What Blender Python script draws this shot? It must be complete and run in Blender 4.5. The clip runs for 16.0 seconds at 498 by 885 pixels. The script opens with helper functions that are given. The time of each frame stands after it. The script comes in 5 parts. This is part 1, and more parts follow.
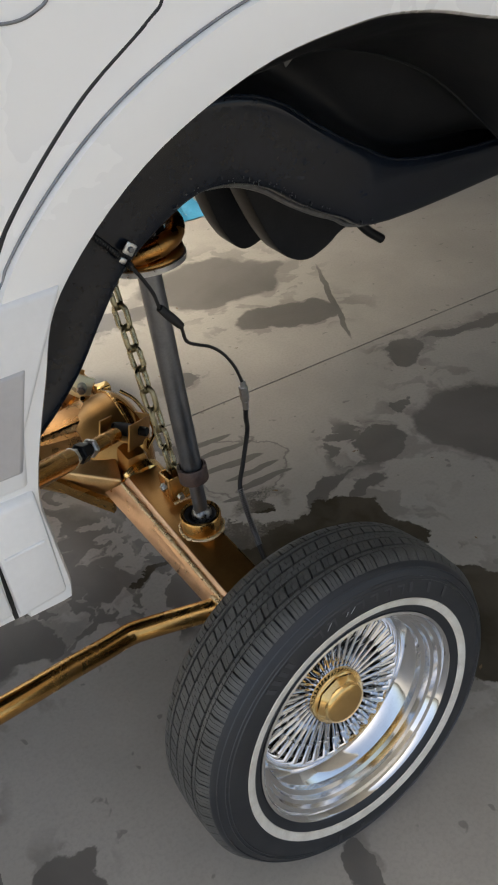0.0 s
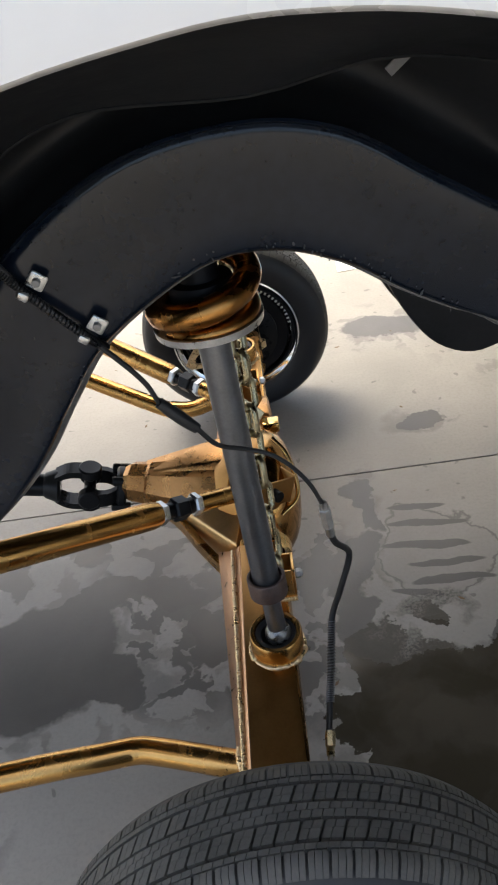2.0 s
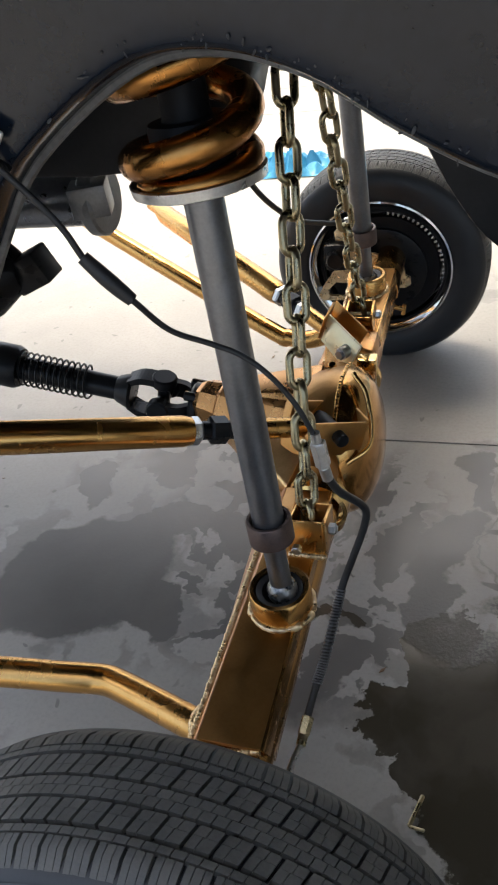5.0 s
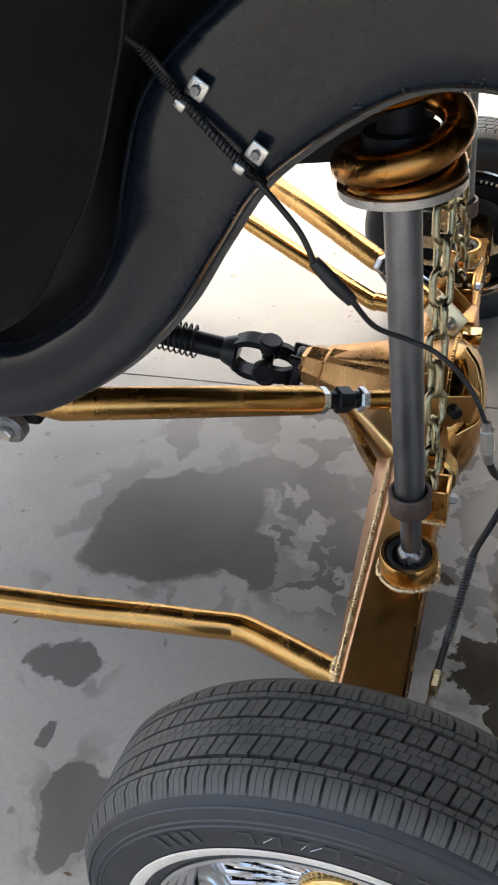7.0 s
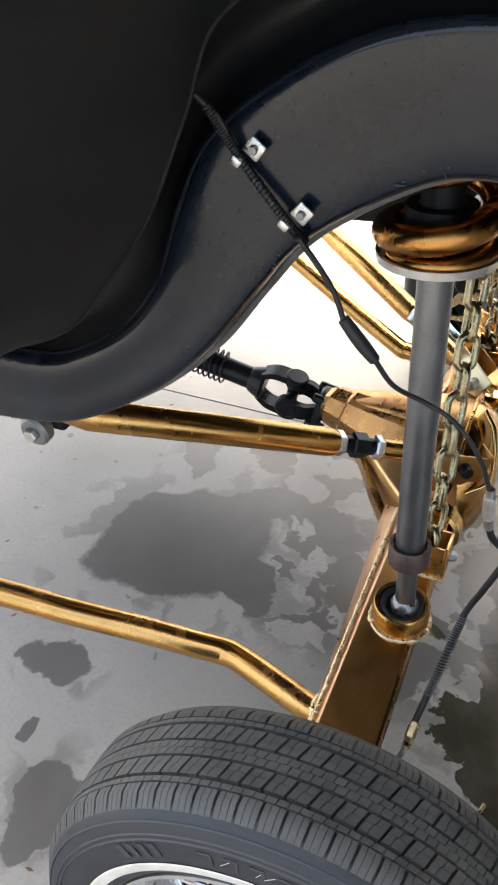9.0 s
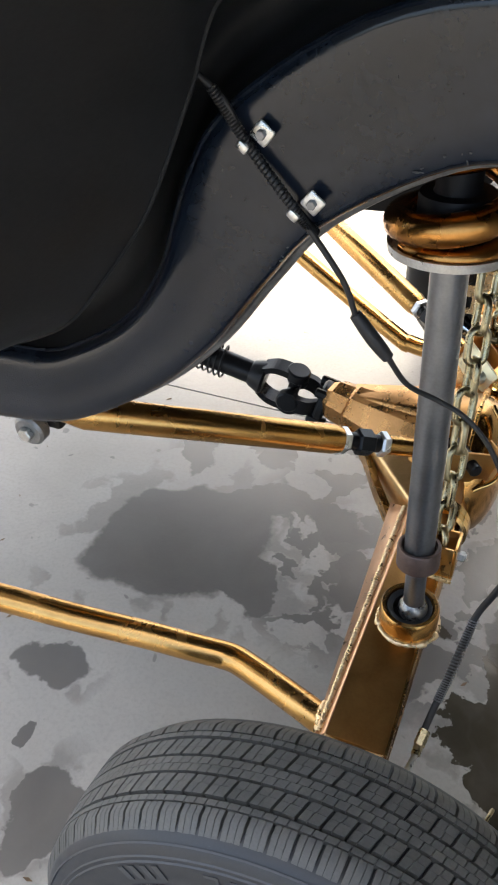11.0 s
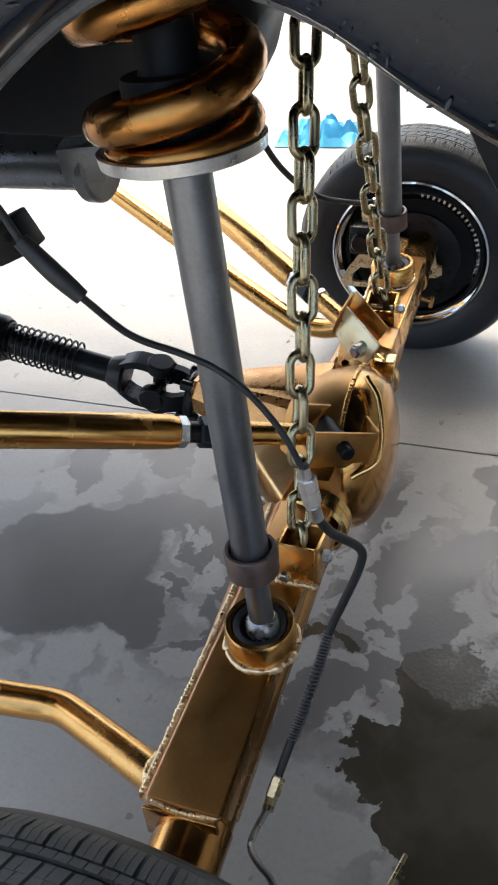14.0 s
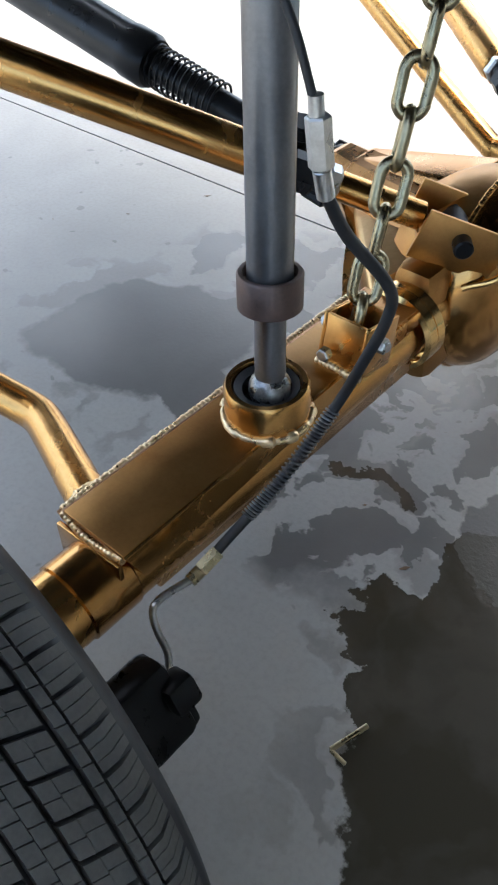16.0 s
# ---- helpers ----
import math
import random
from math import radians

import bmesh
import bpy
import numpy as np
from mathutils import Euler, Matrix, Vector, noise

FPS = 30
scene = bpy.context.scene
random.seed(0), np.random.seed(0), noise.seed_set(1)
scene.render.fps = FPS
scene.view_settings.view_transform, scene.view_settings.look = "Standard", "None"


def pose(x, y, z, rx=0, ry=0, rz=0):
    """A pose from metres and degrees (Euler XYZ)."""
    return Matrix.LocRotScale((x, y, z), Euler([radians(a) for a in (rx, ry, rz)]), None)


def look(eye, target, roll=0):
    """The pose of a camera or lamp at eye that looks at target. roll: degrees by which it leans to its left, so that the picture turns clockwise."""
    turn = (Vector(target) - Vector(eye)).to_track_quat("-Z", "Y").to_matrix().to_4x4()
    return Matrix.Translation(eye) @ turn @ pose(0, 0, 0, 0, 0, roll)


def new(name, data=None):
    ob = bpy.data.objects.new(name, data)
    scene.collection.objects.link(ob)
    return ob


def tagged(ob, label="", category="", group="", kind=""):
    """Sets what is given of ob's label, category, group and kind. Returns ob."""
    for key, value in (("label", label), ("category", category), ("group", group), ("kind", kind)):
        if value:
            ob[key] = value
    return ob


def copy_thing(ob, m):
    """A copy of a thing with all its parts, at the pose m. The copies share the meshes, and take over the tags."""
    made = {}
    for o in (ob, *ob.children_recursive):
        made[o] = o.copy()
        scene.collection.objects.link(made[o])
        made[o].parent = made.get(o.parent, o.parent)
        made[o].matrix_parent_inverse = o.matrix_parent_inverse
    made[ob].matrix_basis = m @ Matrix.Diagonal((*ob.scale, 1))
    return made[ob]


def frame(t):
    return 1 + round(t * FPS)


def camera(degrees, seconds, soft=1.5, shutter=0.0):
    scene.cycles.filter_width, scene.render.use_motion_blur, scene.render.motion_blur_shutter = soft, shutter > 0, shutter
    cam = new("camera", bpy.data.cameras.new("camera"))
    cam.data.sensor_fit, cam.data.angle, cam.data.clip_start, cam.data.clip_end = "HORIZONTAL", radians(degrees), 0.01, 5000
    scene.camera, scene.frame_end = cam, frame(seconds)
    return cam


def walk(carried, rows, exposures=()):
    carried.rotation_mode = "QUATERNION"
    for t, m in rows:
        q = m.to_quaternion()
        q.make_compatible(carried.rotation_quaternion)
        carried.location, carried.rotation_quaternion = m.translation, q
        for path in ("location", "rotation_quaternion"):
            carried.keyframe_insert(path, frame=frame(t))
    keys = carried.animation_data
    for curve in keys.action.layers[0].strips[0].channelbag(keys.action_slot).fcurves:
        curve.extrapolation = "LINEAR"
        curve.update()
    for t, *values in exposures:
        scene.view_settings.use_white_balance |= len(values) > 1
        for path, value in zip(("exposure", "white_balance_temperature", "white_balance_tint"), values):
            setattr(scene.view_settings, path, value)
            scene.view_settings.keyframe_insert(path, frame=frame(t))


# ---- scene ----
cam = camera(35.2, 16.0, 2.0)
PATH = [
    (0, (-0.457, -0.574, 1.42), (0.254, 0.66, 0.319), -4.54),
    (0.5, (-0.302, -0.494, 1.393), (0.311, 0.807, 0.311), -4.19),
    (1, (-0.128, -0.441, 1.366), (0.141, 0.967, 0.278), -6.67),
    (1.5, (0.053, -0.37, 1.354), (0.043, 1.059, 0.261), -10.13),
    (2, (0.07, -0.31, 1.339), (-0.007, 1.117, 0.244), -9.72),
    (2.5, (0.165, -0.272, 1.302), (-0.1, 1.136, 0.213), -10.46),
    (3, (0.283, -0.212, 1.234), (-0.103, 1.15, 0.123), -8.02),
    (5.5, (0.282, -0.169, 1.145), (-0.294, 1.142, 0.055), -12.08),
    (6, (0.222, -0.166, 1.157), (-0.371, 1.132, 0.059), -12.28),
    (6.5, (0.162, -0.199, 1.194), (-0.443, 1.055, 0.053), -12.63),
    (7, (0.13, -0.247, 1.251), (-0.425, 0.976, 0.052), -10.08),
    (7.5, (0.138, -0.258, 1.274), (-0.434, 0.96, 0.078), -7.59),
    (8, (0.152, -0.26, 1.283), (-0.437, 0.971, 0.108), -5.22),
    (8.5, (0.153, -0.261, 1.282), (-0.435, 0.979, 0.117), -3.33),
    (9, (0.144, -0.259, 1.286), (-0.46, 0.979, 0.127), -3.38),
    (11.5, (0.099, -0.214, 1.255), (-0.475, 1.006, 0.063), -3.26),
    (12, (0.075, -0.198, 1.228), (-0.452, 0.996, -0.011), -2.88),
    (12.5, (0.071, -0.186, 1.208), (-0.404, 1.005, -0.055), -3.59),
    (13, (0.182, -0.103, 1.144), (-0.353, 1.154, -0.028), -6.51),
    (13.5, (0.284, -0.05, 1.086), (-0.349, 1.222, -0.018), -8.54),
    (14, (0.272, -0.034, 1.101), (-0.313, 1.226, -0.044), -8.58),
    (14.5, (0.261, -0.015, 1.094), (-0.362, 1.146, -0.133), -7.77),
    (15, (0.389, 0.026, 1.047), (-0.454, 0.957, -0.242), -5.90),
    (15.5, (0.386, 0.026, 0.967), (-0.435, 0.919, -0.363), -3.92),
    (16, (0.387, 0.056, 0.853), (-0.493, 0.969, -0.424), -3.26),
]


EXPOSURE = [(0.0, 0.15, 7550, 2), (0.5, 0.0, 7450, 0), (1.0, -0.35, 7300, 0), (1.5, 0.15, 7150, 2), (2.0, 0.55, 7050, 3), (2.5, 0.6, 6950, 3), (3.0, 0.55, 6900, 3), (5.5, 0.7, 6950, 3), (6.5, 0.92, 7050, 3), (7.0, 0.95, 7050, 3), (7.5, 1.28, 7100, 3), (8.5, 1.4, 7200, 3), (12.5, 1.2, 7050, 2), (13.5, 0.92, 6650, 2), (14.5, 1.06, 6550, 1), (15.0, 1.12, 6400, -1), (16.0, 1.15, 6200, -1)]
SKY, SUN = 0.4, 1.9
walk(cam, [(t, look(eye, target, roll)) for t, eye, target, roll in PATH], EXPOSURE)

# ---- world and light ----
world = bpy.data.worlds.new("daylight")
scene.world = world
world.use_nodes = True
wn = world.node_tree
sky = wn.nodes.new("ShaderNodeTexSky")
sky.sky_type, sky.sun_disc = "NISHITA", False
sky.sun_elevation, sky.sun_rotation = radians(70), radians(-39)
sky.dust_density, sky.air_density = 5.0, 0.6
wn.links.new(sky.outputs[0], wn.nodes["Background"].inputs[0])
wn.nodes["Background"].inputs[1].default_value = SKY
sun = new("sun", bpy.data.lights.new("sun", "SUN"))
sun.data.energy, sun.data.angle, sun.data.color = SUN, radians(18), (1.0, 0.96, 0.9)
sun.matrix_world = look((-1.0, 1.2, 8), (-0.8, 0.95, 7.0))


# ---- materials ----
class Nodes:
    """A small writer of node trees."""

    def __init__(self, name):
        self.mat = bpy.data.materials.new(name)
        self.mat.use_nodes = True
        self.t = self.mat.node_tree
        self.bsdf = self.t.nodes["Principled BSDF"]
        self.out = self.t.nodes["Material Output"]

    def add(self, kind, operation="", data_type="", vector_type=""):
        n = self.t.nodes.new("ShaderNode" + kind)
        if operation:
            n.operation = operation
        if data_type:
            n.data_type = data_type
        if vector_type:
            n.vector_type = vector_type
        return n

    def join(self, a, b):
        self.t.links.new(a, b)

    def put(self, socket, v):
        if isinstance(v, bpy.types.NodeSocket):
            self.join(v, socket)
        else:
            socket.default_value = v

    def coords(self):
        return self.add("TexCoord").outputs["Object"]

    def place(self):
        return self.add("NewGeometry").outputs["Position"]

    def noise(self, at, scale, detail=4.0, rough=0.55, warp=0.0):
        n = self.add("TexNoise")
        self.join(at, n.inputs["Vector"])
        n.inputs["Scale"].default_value, n.inputs["Detail"].default_value = scale, detail
        n.inputs["Roughness"].default_value, n.inputs["Distortion"].default_value = rough, warp
        return n.outputs["Fac"]

    def ramp(self, v, lo, hi, a=0.0, b=1.0):
        n = self.add("MapRange")
        n.clamp = True
        self.join(v, n.inputs[0])
        for i, x in zip((1, 2, 3, 4), (lo, hi, a, b)):
            self.put(n.inputs[i], x)
        return n.outputs[0]

    def math(self, op, a, b=0.0):
        n = self.add("Math", operation=op)
        self.put(n.inputs[0], a), self.put(n.inputs[1], b)
        return n.outputs[0]

    def mix(self, f, a, b):
        n = self.add("Mix", data_type="RGBA")
        self.put(n.inputs[0], f)
        for s, c in ((n.inputs[6], a), (n.inputs[7], b)):
            self.put(s, (*c, 1.0) if isinstance(c, tuple) and len(c) == 3 else c)
        return n.outputs[2]

    def bump(self, height, strength, distance=0.002):
        n = self.add("Bump")
        n.inputs["Strength"].default_value, n.inputs["Distance"].default_value = strength, distance
        self.join(height, n.inputs["Height"])
        self.join(n.outputs[0], self.bsdf.inputs["Normal"])

    def set(self, **values):
        for k, v in values.items():
            s = self.bsdf.inputs[k.replace("_", " ")]
            self.put(s, (*v, 1.0) if isinstance(v, tuple) and len(v) == 3 else v)
        return self.mat


def surface(name, colour, dark, rough=(0.3, 0.5), metal=0.0, scale=30.0, grain=300.0, relief=0.15, coat=0.0, depth=0.0006):
    """A surface whose colour and gloss vary at two scales, with fine relief."""
    n = Nodes(name)
    at = n.coords()
    big, fine = n.noise(at, scale, 5.0, 0.6, 0.4), n.noise(at, grain, 3.0)
    blend = n.math("ADD", n.math("MULTIPLY", big, 0.7), n.math("MULTIPLY", fine, 0.3))
    n.bump(n.math("ADD", n.math("MULTIPLY", big, 0.5), fine), relief, depth)
    return n.set(Base_Color=n.mix(n.ramp(blend, 0.35, 0.65), dark, colour), Roughness=n.ramp(big, 0.35, 0.65, *rough), Metallic=metal, Coat_Weight=coat, Coat_Roughness=0.08)


gold = surface("gold_plating", (0.72, 0.41, 0.14), (0.56, 0.3, 0.09), (0.19, 0.31), 1.0, 14, 220, 0.02)
gold_dull = surface("dull_gold_plating", (0.5, 0.27, 0.09), (0.4, 0.205, 0.068), (0.32, 0.42), 1.0, 25, 260, 0.05)
gold_bright = surface("polished_gold", (0.9, 0.6, 0.25), (0.78, 0.48, 0.17), (0.1, 0.2), 1.0, 20, 300, 0.03)
# paler than the other golds: the bracket's glare is put into the colour
pale_plate = surface("bracket_glare_gold", (0.95, 0.86, 0.58), (0.88, 0.77, 0.48), (0.25, 0.4), 0.5, 30, 240, 0.08)
pale_gold = surface("pale_brushed_gold", (0.88, 0.6, 0.3), (0.74, 0.47, 0.21), (0.32, 0.46), 1.0, 25, 220, 0.1)
gold_deep = surface("deep_gold_plating", (0.62, 0.345, 0.12), (0.48, 0.25, 0.08), (0.12, 0.26), 1.0, 18, 200, 0.08)
copper = surface("copper_gold_plating", (0.58, 0.3, 0.115), (0.47, 0.24, 0.085), (0.22, 0.36), 1.0, 30, 200, 0.03)
rose_copper = surface("rose_copper_plating", (0.8, 0.5, 0.3), (0.68, 0.4, 0.22), (0.26, 0.42), 1.0, 40, 260, 0.12)
pale_copper = surface("pale_copper_plating", (0.86, 0.58, 0.38), (0.74, 0.46, 0.28), (0.3, 0.45), 1.0, 60, 300, 0.15)
spring_gold = surface("bronze_gold_spring_paint", (0.5, 0.24, 0.07), (0.36, 0.16, 0.04), (0.19, 0.33), 1.0, 18, 160, 0.1)
weld_gold = surface("gold_plated_weld", (0.95, 0.76, 0.48), (0.75, 0.52, 0.26), (0.22, 0.4), 0.8, 80, 500, 0.25, 0.0, 0.001)
chrome = surface("chrome", (0.74, 0.75, 0.76), (0.66, 0.67, 0.69), (0.05, 0.12), 1.0, 15, 300, 0.02)
zinc = surface("zinc_plating", (0.72, 0.72, 0.7), (0.5, 0.5, 0.48), (0.25, 0.45), 1.0, 60, 400, 0.15)
worn_ball = surface("worn_grey_ball", (0.42, 0.42, 0.41), (0.1, 0.1, 0.1), (0.22, 0.4), 0.85, 90, 300, 0.3, 0.0, 0.001)
steel = surface("brushed_dark_steel", (0.24, 0.245, 0.255), (0.17, 0.175, 0.185), (0.28, 0.42), 0.85, 20, 260, 0.06)
rod_steel = surface("dull_rod_steel", (0.3, 0.3, 0.31), (0.22, 0.22, 0.23), (0.3, 0.46), 0.9, 20, 300, 0.04)
collar_brown = surface("brown_oxidised_steel", (0.16, 0.105, 0.085), (0.1, 0.07, 0.06), (0.35, 0.55), 0.5, 60, 300, 0.2)
chain_metal = surface("yellow_zinc_chain", (0.5, 0.43, 0.27), (0.33, 0.28, 0.17), (0.2, 0.36), 1.0, 30, 240, 0.1)
# grey stands for pale floor mirrored in the black folded edge
flange_grey = surface("flange_floor_sheen", (0.16, 0.16, 0.155), (0.07, 0.07, 0.07), (0.35, 0.5), 0.0, 25, 160, 0.2)
matt_black = surface("matt_black_shield", (0.008, 0.008, 0.009), (0.005, 0.005, 0.006), (0.5, 0.7), 0.0, 20, 200, 0.1)
black_paint = surface("black_satin_paint", (0.012, 0.013, 0.014), (0.007, 0.007, 0.008), (0.25, 0.4), 0.0, 20, 250, 0.08)
black_rubber = surface("black_rubber_hose", (0.025, 0.025, 0.026), (0.015, 0.015, 0.015), (0.45, 0.6), 0.0, 50, 400, 0.12)
tub_paint = surface("black_undercoat", (0.02, 0.021, 0.023), (0.012, 0.013, 0.014), (0.3, 0.45), 0.0, 7, 180, 0.1, 0.0, 0.001)
wall_gloss = surface("glossy_black_undercoat", (0.009, 0.014, 0.024), (0.005, 0.008, 0.013), (0.13, 0.26), 0.0, 6, 90, 0.1, 0.1, 0.001)
undercoat = surface("rough_grey_undercoat", (0.07, 0.07, 0.07), (0.03, 0.03, 0.03), (0.5, 0.75), 0.0, 40, 160, 0.6, 0.0, 0.003)
rubber = surface("tyre_rubber", (0.108, 0.107, 0.1), (0.062, 0.062, 0.058), (0.5, 0.68), 0.0, 12, 350, 0.2)
rubber_side = surface("tyre_sidewall_rubber", (0.023, 0.026, 0.03), (0.014, 0.016, 0.02), (0.38, 0.55), 0.0, 12, 350, 0.1)
whitewall = surface("whitewall_rubber", (0.78, 0.74, 0.66), (0.6, 0.55, 0.47), (0.5, 0.65), 0.0, 30, 300, 0.1)
white_paint = surface("white_car_paint", (0.89, 0.89, 0.875), (0.875, 0.875, 0.86), (0.22, 0.3), 0.0, 4, 60, 0.01, 0.6)
inset_shade = surface("shaded_white_plastic_trim", (0.5, 0.49, 0.485), (0.44, 0.43, 0.425), (0.3, 0.42), 0.0, 6, 150, 0.03)
white_trim = surface("white_plastic_trim", (0.84, 0.84, 0.83), (0.78, 0.78, 0.77), (0.3, 0.42), 0.0, 6, 150, 0.03)
grey_cast = surface("grey_painted_steel", (0.3, 0.3, 0.3), (0.2, 0.2, 0.2), (0.35, 0.5), 0.6, 20, 200, 0.15)
exhaust = surface("aluminised_tube", (0.32, 0.33, 0.34), (0.2, 0.2, 0.21), (0.25, 0.4), 0.9, 12, 200, 0.06)
blue_sheet = surface("blue_plastic_sheet", (0.05, 0.3, 0.5), (0.03, 0.2, 0.36), (0.3, 0.5), 0.0, 6, 100, 0.3)
wall_paint = surface("pale_wall_paint", (0.72, 0.71, 0.68), (0.62, 0.61, 0.58), (0.6, 0.8), 0.0, 2, 60, 0.15)
litter = surface("dead_leaf", (0.2, 0.12, 0.06), (0.1, 0.06, 0.03), (0.6, 0.8), 0.0, 60, 200, 0.3)
mark_white = surface("chalk_mark", (0.75, 0.77, 0.8), (0.55, 0.57, 0.6), (0.7, 0.9), 0.0, 200, 500, 0.1)
moulded = surface("moulded_sidewall_mark", (0.042, 0.045, 0.05), (0.032, 0.034, 0.038), (0.35, 0.5), 0.0, 30, 300, 0.1)

for dull, level in ((tub_paint, 0.16), (black_paint, 0.22), (matt_black, 0.2), (wall_gloss, 0.34)):
    dull.node_tree.nodes["Principled BSDF"].inputs["Specular IOR Level"].default_value = level


def concrete(damp, oily, streaks, blotted, outlines):
    """Worn concrete with damp patches, dark oily puddles and thin streaks: each is x, y, half length, half width, turn."""
    n = Nodes("stained_concrete")
    at = n.place()

    def warped(pairs):
        here = at
        for scale, detail, amount in pairs:
            w = n.add("TexNoise")
            n.join(at, w.inputs["Vector"])
            w.inputs["Scale"].default_value, w.inputs["Detail"].default_value = scale, detail
            sub = n.add("VectorMath", operation="SUBTRACT")
            n.join(w.outputs["Color"], sub.inputs[0])
            sub.inputs[1].default_value = (0.5, 0.5, 0.5)
            mul = n.add("VectorMath", operation="MULTIPLY_ADD")
            n.join(sub.outputs[0], mul.inputs[0])
            mul.inputs[1].default_value = (amount, amount, 0.0)
            n.join(here, mul.inputs[2])
            here = mul.outputs[0]
        return here

    def nearest(patches, here):
        near = None
        for x, y, a, b, turn in patches:
            m = n.add("Mapping", vector_type="TEXTURE")
            spot = here
            if near is not None:
                # one patch is worked out after the other
                link = n.add("VectorMath", operation="MULTIPLY_ADD")
                n.join(near, link.inputs[0])
                link.inputs[1].default_value = (0.0, 0.0, 1e-6)
                n.join(here, link.inputs[2])
                spot = link.outputs[0]
            n.join(spot, m.inputs[0])
            m.inputs[1].default_value, m.inputs[2].default_value, m.inputs[3].default_value = (x, y, 0), (0, 0, radians(turn)), (a, b, 1)
            d = n.add("VectorMath", operation="LENGTH")
            n.join(m.outputs[0], d.inputs[0])
            near = d.outputs["Value"] if near is None else n.math("MINIMUM", near, d.outputs["Value"])
        return near

    broad = warped(((6.0, 2.0, 0.16), (24.0, 3.0, 0.03), (70.0, 3.0, 0.022)))
    jagged = warped(((6.0, 2.0, 0.16), (24.0, 3.0, 0.036), (70.0, 3.0, 0.03), (190.0, 2.0, 0.012)))
    wet, oil, lines = nearest(damp, broad), nearest(oily, jagged), nearest(streaks, warped(((12.0, 3.0, 0.03),)))
    blot, drops = n.noise(broad, 9.0, 3.0, 0.5, 0.2), n.noise(at, 24.0, 2.0, 0.5, 0.3)
    cloud, grain = n.noise(at, 2.2, 6.0, 0.6, 0.3), n.noise(at, 120.0, 4.0, 0.6)
    patch = n.ramp(wet, 1.06, 0.95)
    rim = n.math("MULTIPLY", n.ramp(wet, 1.22, 1.12), n.ramp(blot, 0.5, 0.56, 0.0, 0.45))
    near = n.math("MINIMUM", wet, oil)
    halo = n.math("MULTIPLY", n.ramp(blot, 0.53, 0.57), n.ramp(near, 2.0, 1.3, 0.0, 0.5))
    clouds = n.noise(broad, 13.0, 3.0, 0.5, 0.3)
    field = n.math("MULTIPLY", n.ramp(clouds, 0.485, 0.51, 0.0, 0.95), n.ramp(nearest(blotted, broad), 1.2, 0.8))
    halo = n.math("MAXIMUM", halo, field)
    ring = nearest(outlines, broad)
    halo = n.math("MAXIMUM", halo, n.math("MAXIMUM", n.math("MULTIPLY", n.ramp(ring, 0.95, 0.99), n.ramp(ring, 1.05, 1.01, 0.0, 0.8)), n.ramp(ring, 1.02, 0.98, 0.0, 0.16)))
    spots = n.ramp(drops, 0.69, 0.72, 0.0, 0.6)
    dampness = n.math("MAXIMUM", n.math("MAXIMUM", patch, rim), n.math("MAXIMUM", halo, n.math("MAXIMUM", spots, n.ramp(lines, 1.08, 0.95, 0.0, 1.0))))
    oiliness = n.ramp(oil, 1.03, 0.98)
    dry = n.mix(n.ramp(cloud, 0.3, 0.7), (0.27, 0.25, 0.222), (0.36, 0.335, 0.3))
    dry = n.mix(n.math("MULTIPLY", n.ramp(grain, 0.45, 0.7), 0.3), dry, (0.22, 0.203, 0.18))
    soaked = n.mix(n.ramp(cloud, 0.35, 0.65), (0.098, 0.09, 0.081), (0.14, 0.129, 0.117))
    slick = n.mix(n.ramp(blot, 0.4, 0.6), (0.046, 0.039, 0.027), (0.07, 0.06, 0.045))
    tone = n.mix(oiliness, n.mix(dampness, dry, soaked), slick)
    # broken, pitted concrete beside the puddle
    crumbs = n.noise(at, 150.0, 3.0, 0.6, 0.2)
    pitted = n.math("MULTIPLY", n.ramp(nearest(PITTED, jagged), 1.25, 0.75), n.ramp(blot, 0.3, 0.45, 0.4, 1.0))
    tone = n.mix(n.math("MULTIPLY", n.math("MULTIPLY", pitted, n.ramp(blot, 0.5, 0.6)), 0.6), tone, n.mix(n.ramp(crumbs, 0.42, 0.58), (0.04, 0.035, 0.028), (0.2, 0.18, 0.15)))
    wetness = n.math("MAXIMUM", n.math("MULTIPLY", dampness, 0.5), oiliness)
    wetness = n.math("MULTIPLY", wetness, n.ramp(pitted, 0.0, 0.6, 1.0, 0.25))
    n.bump(n.math("ADD", n.math("MULTIPLY", grain, n.ramp(wetness, 0.0, 1.0, 1.0, 0.12)), n.math("ADD", n.math("MULTIPLY", cloud, 0.5), n.math("MULTIPLY", n.math("MULTIPLY", crumbs, pitted), 2.0))), 0.22, 0.002)
    gloss = n.math("ADD", n.ramp(wetness, 0.0, 1.0, 0.42, 0.12), n.math("MULTIPLY", n.math("MULTIPLY", grain, n.ramp(wetness, 0.0, 1.0, 1.0, 0.3)), 0.15))
    return n.set(Base_Color=tone, Roughness=gloss, Specular_IOR_Level=0.42)


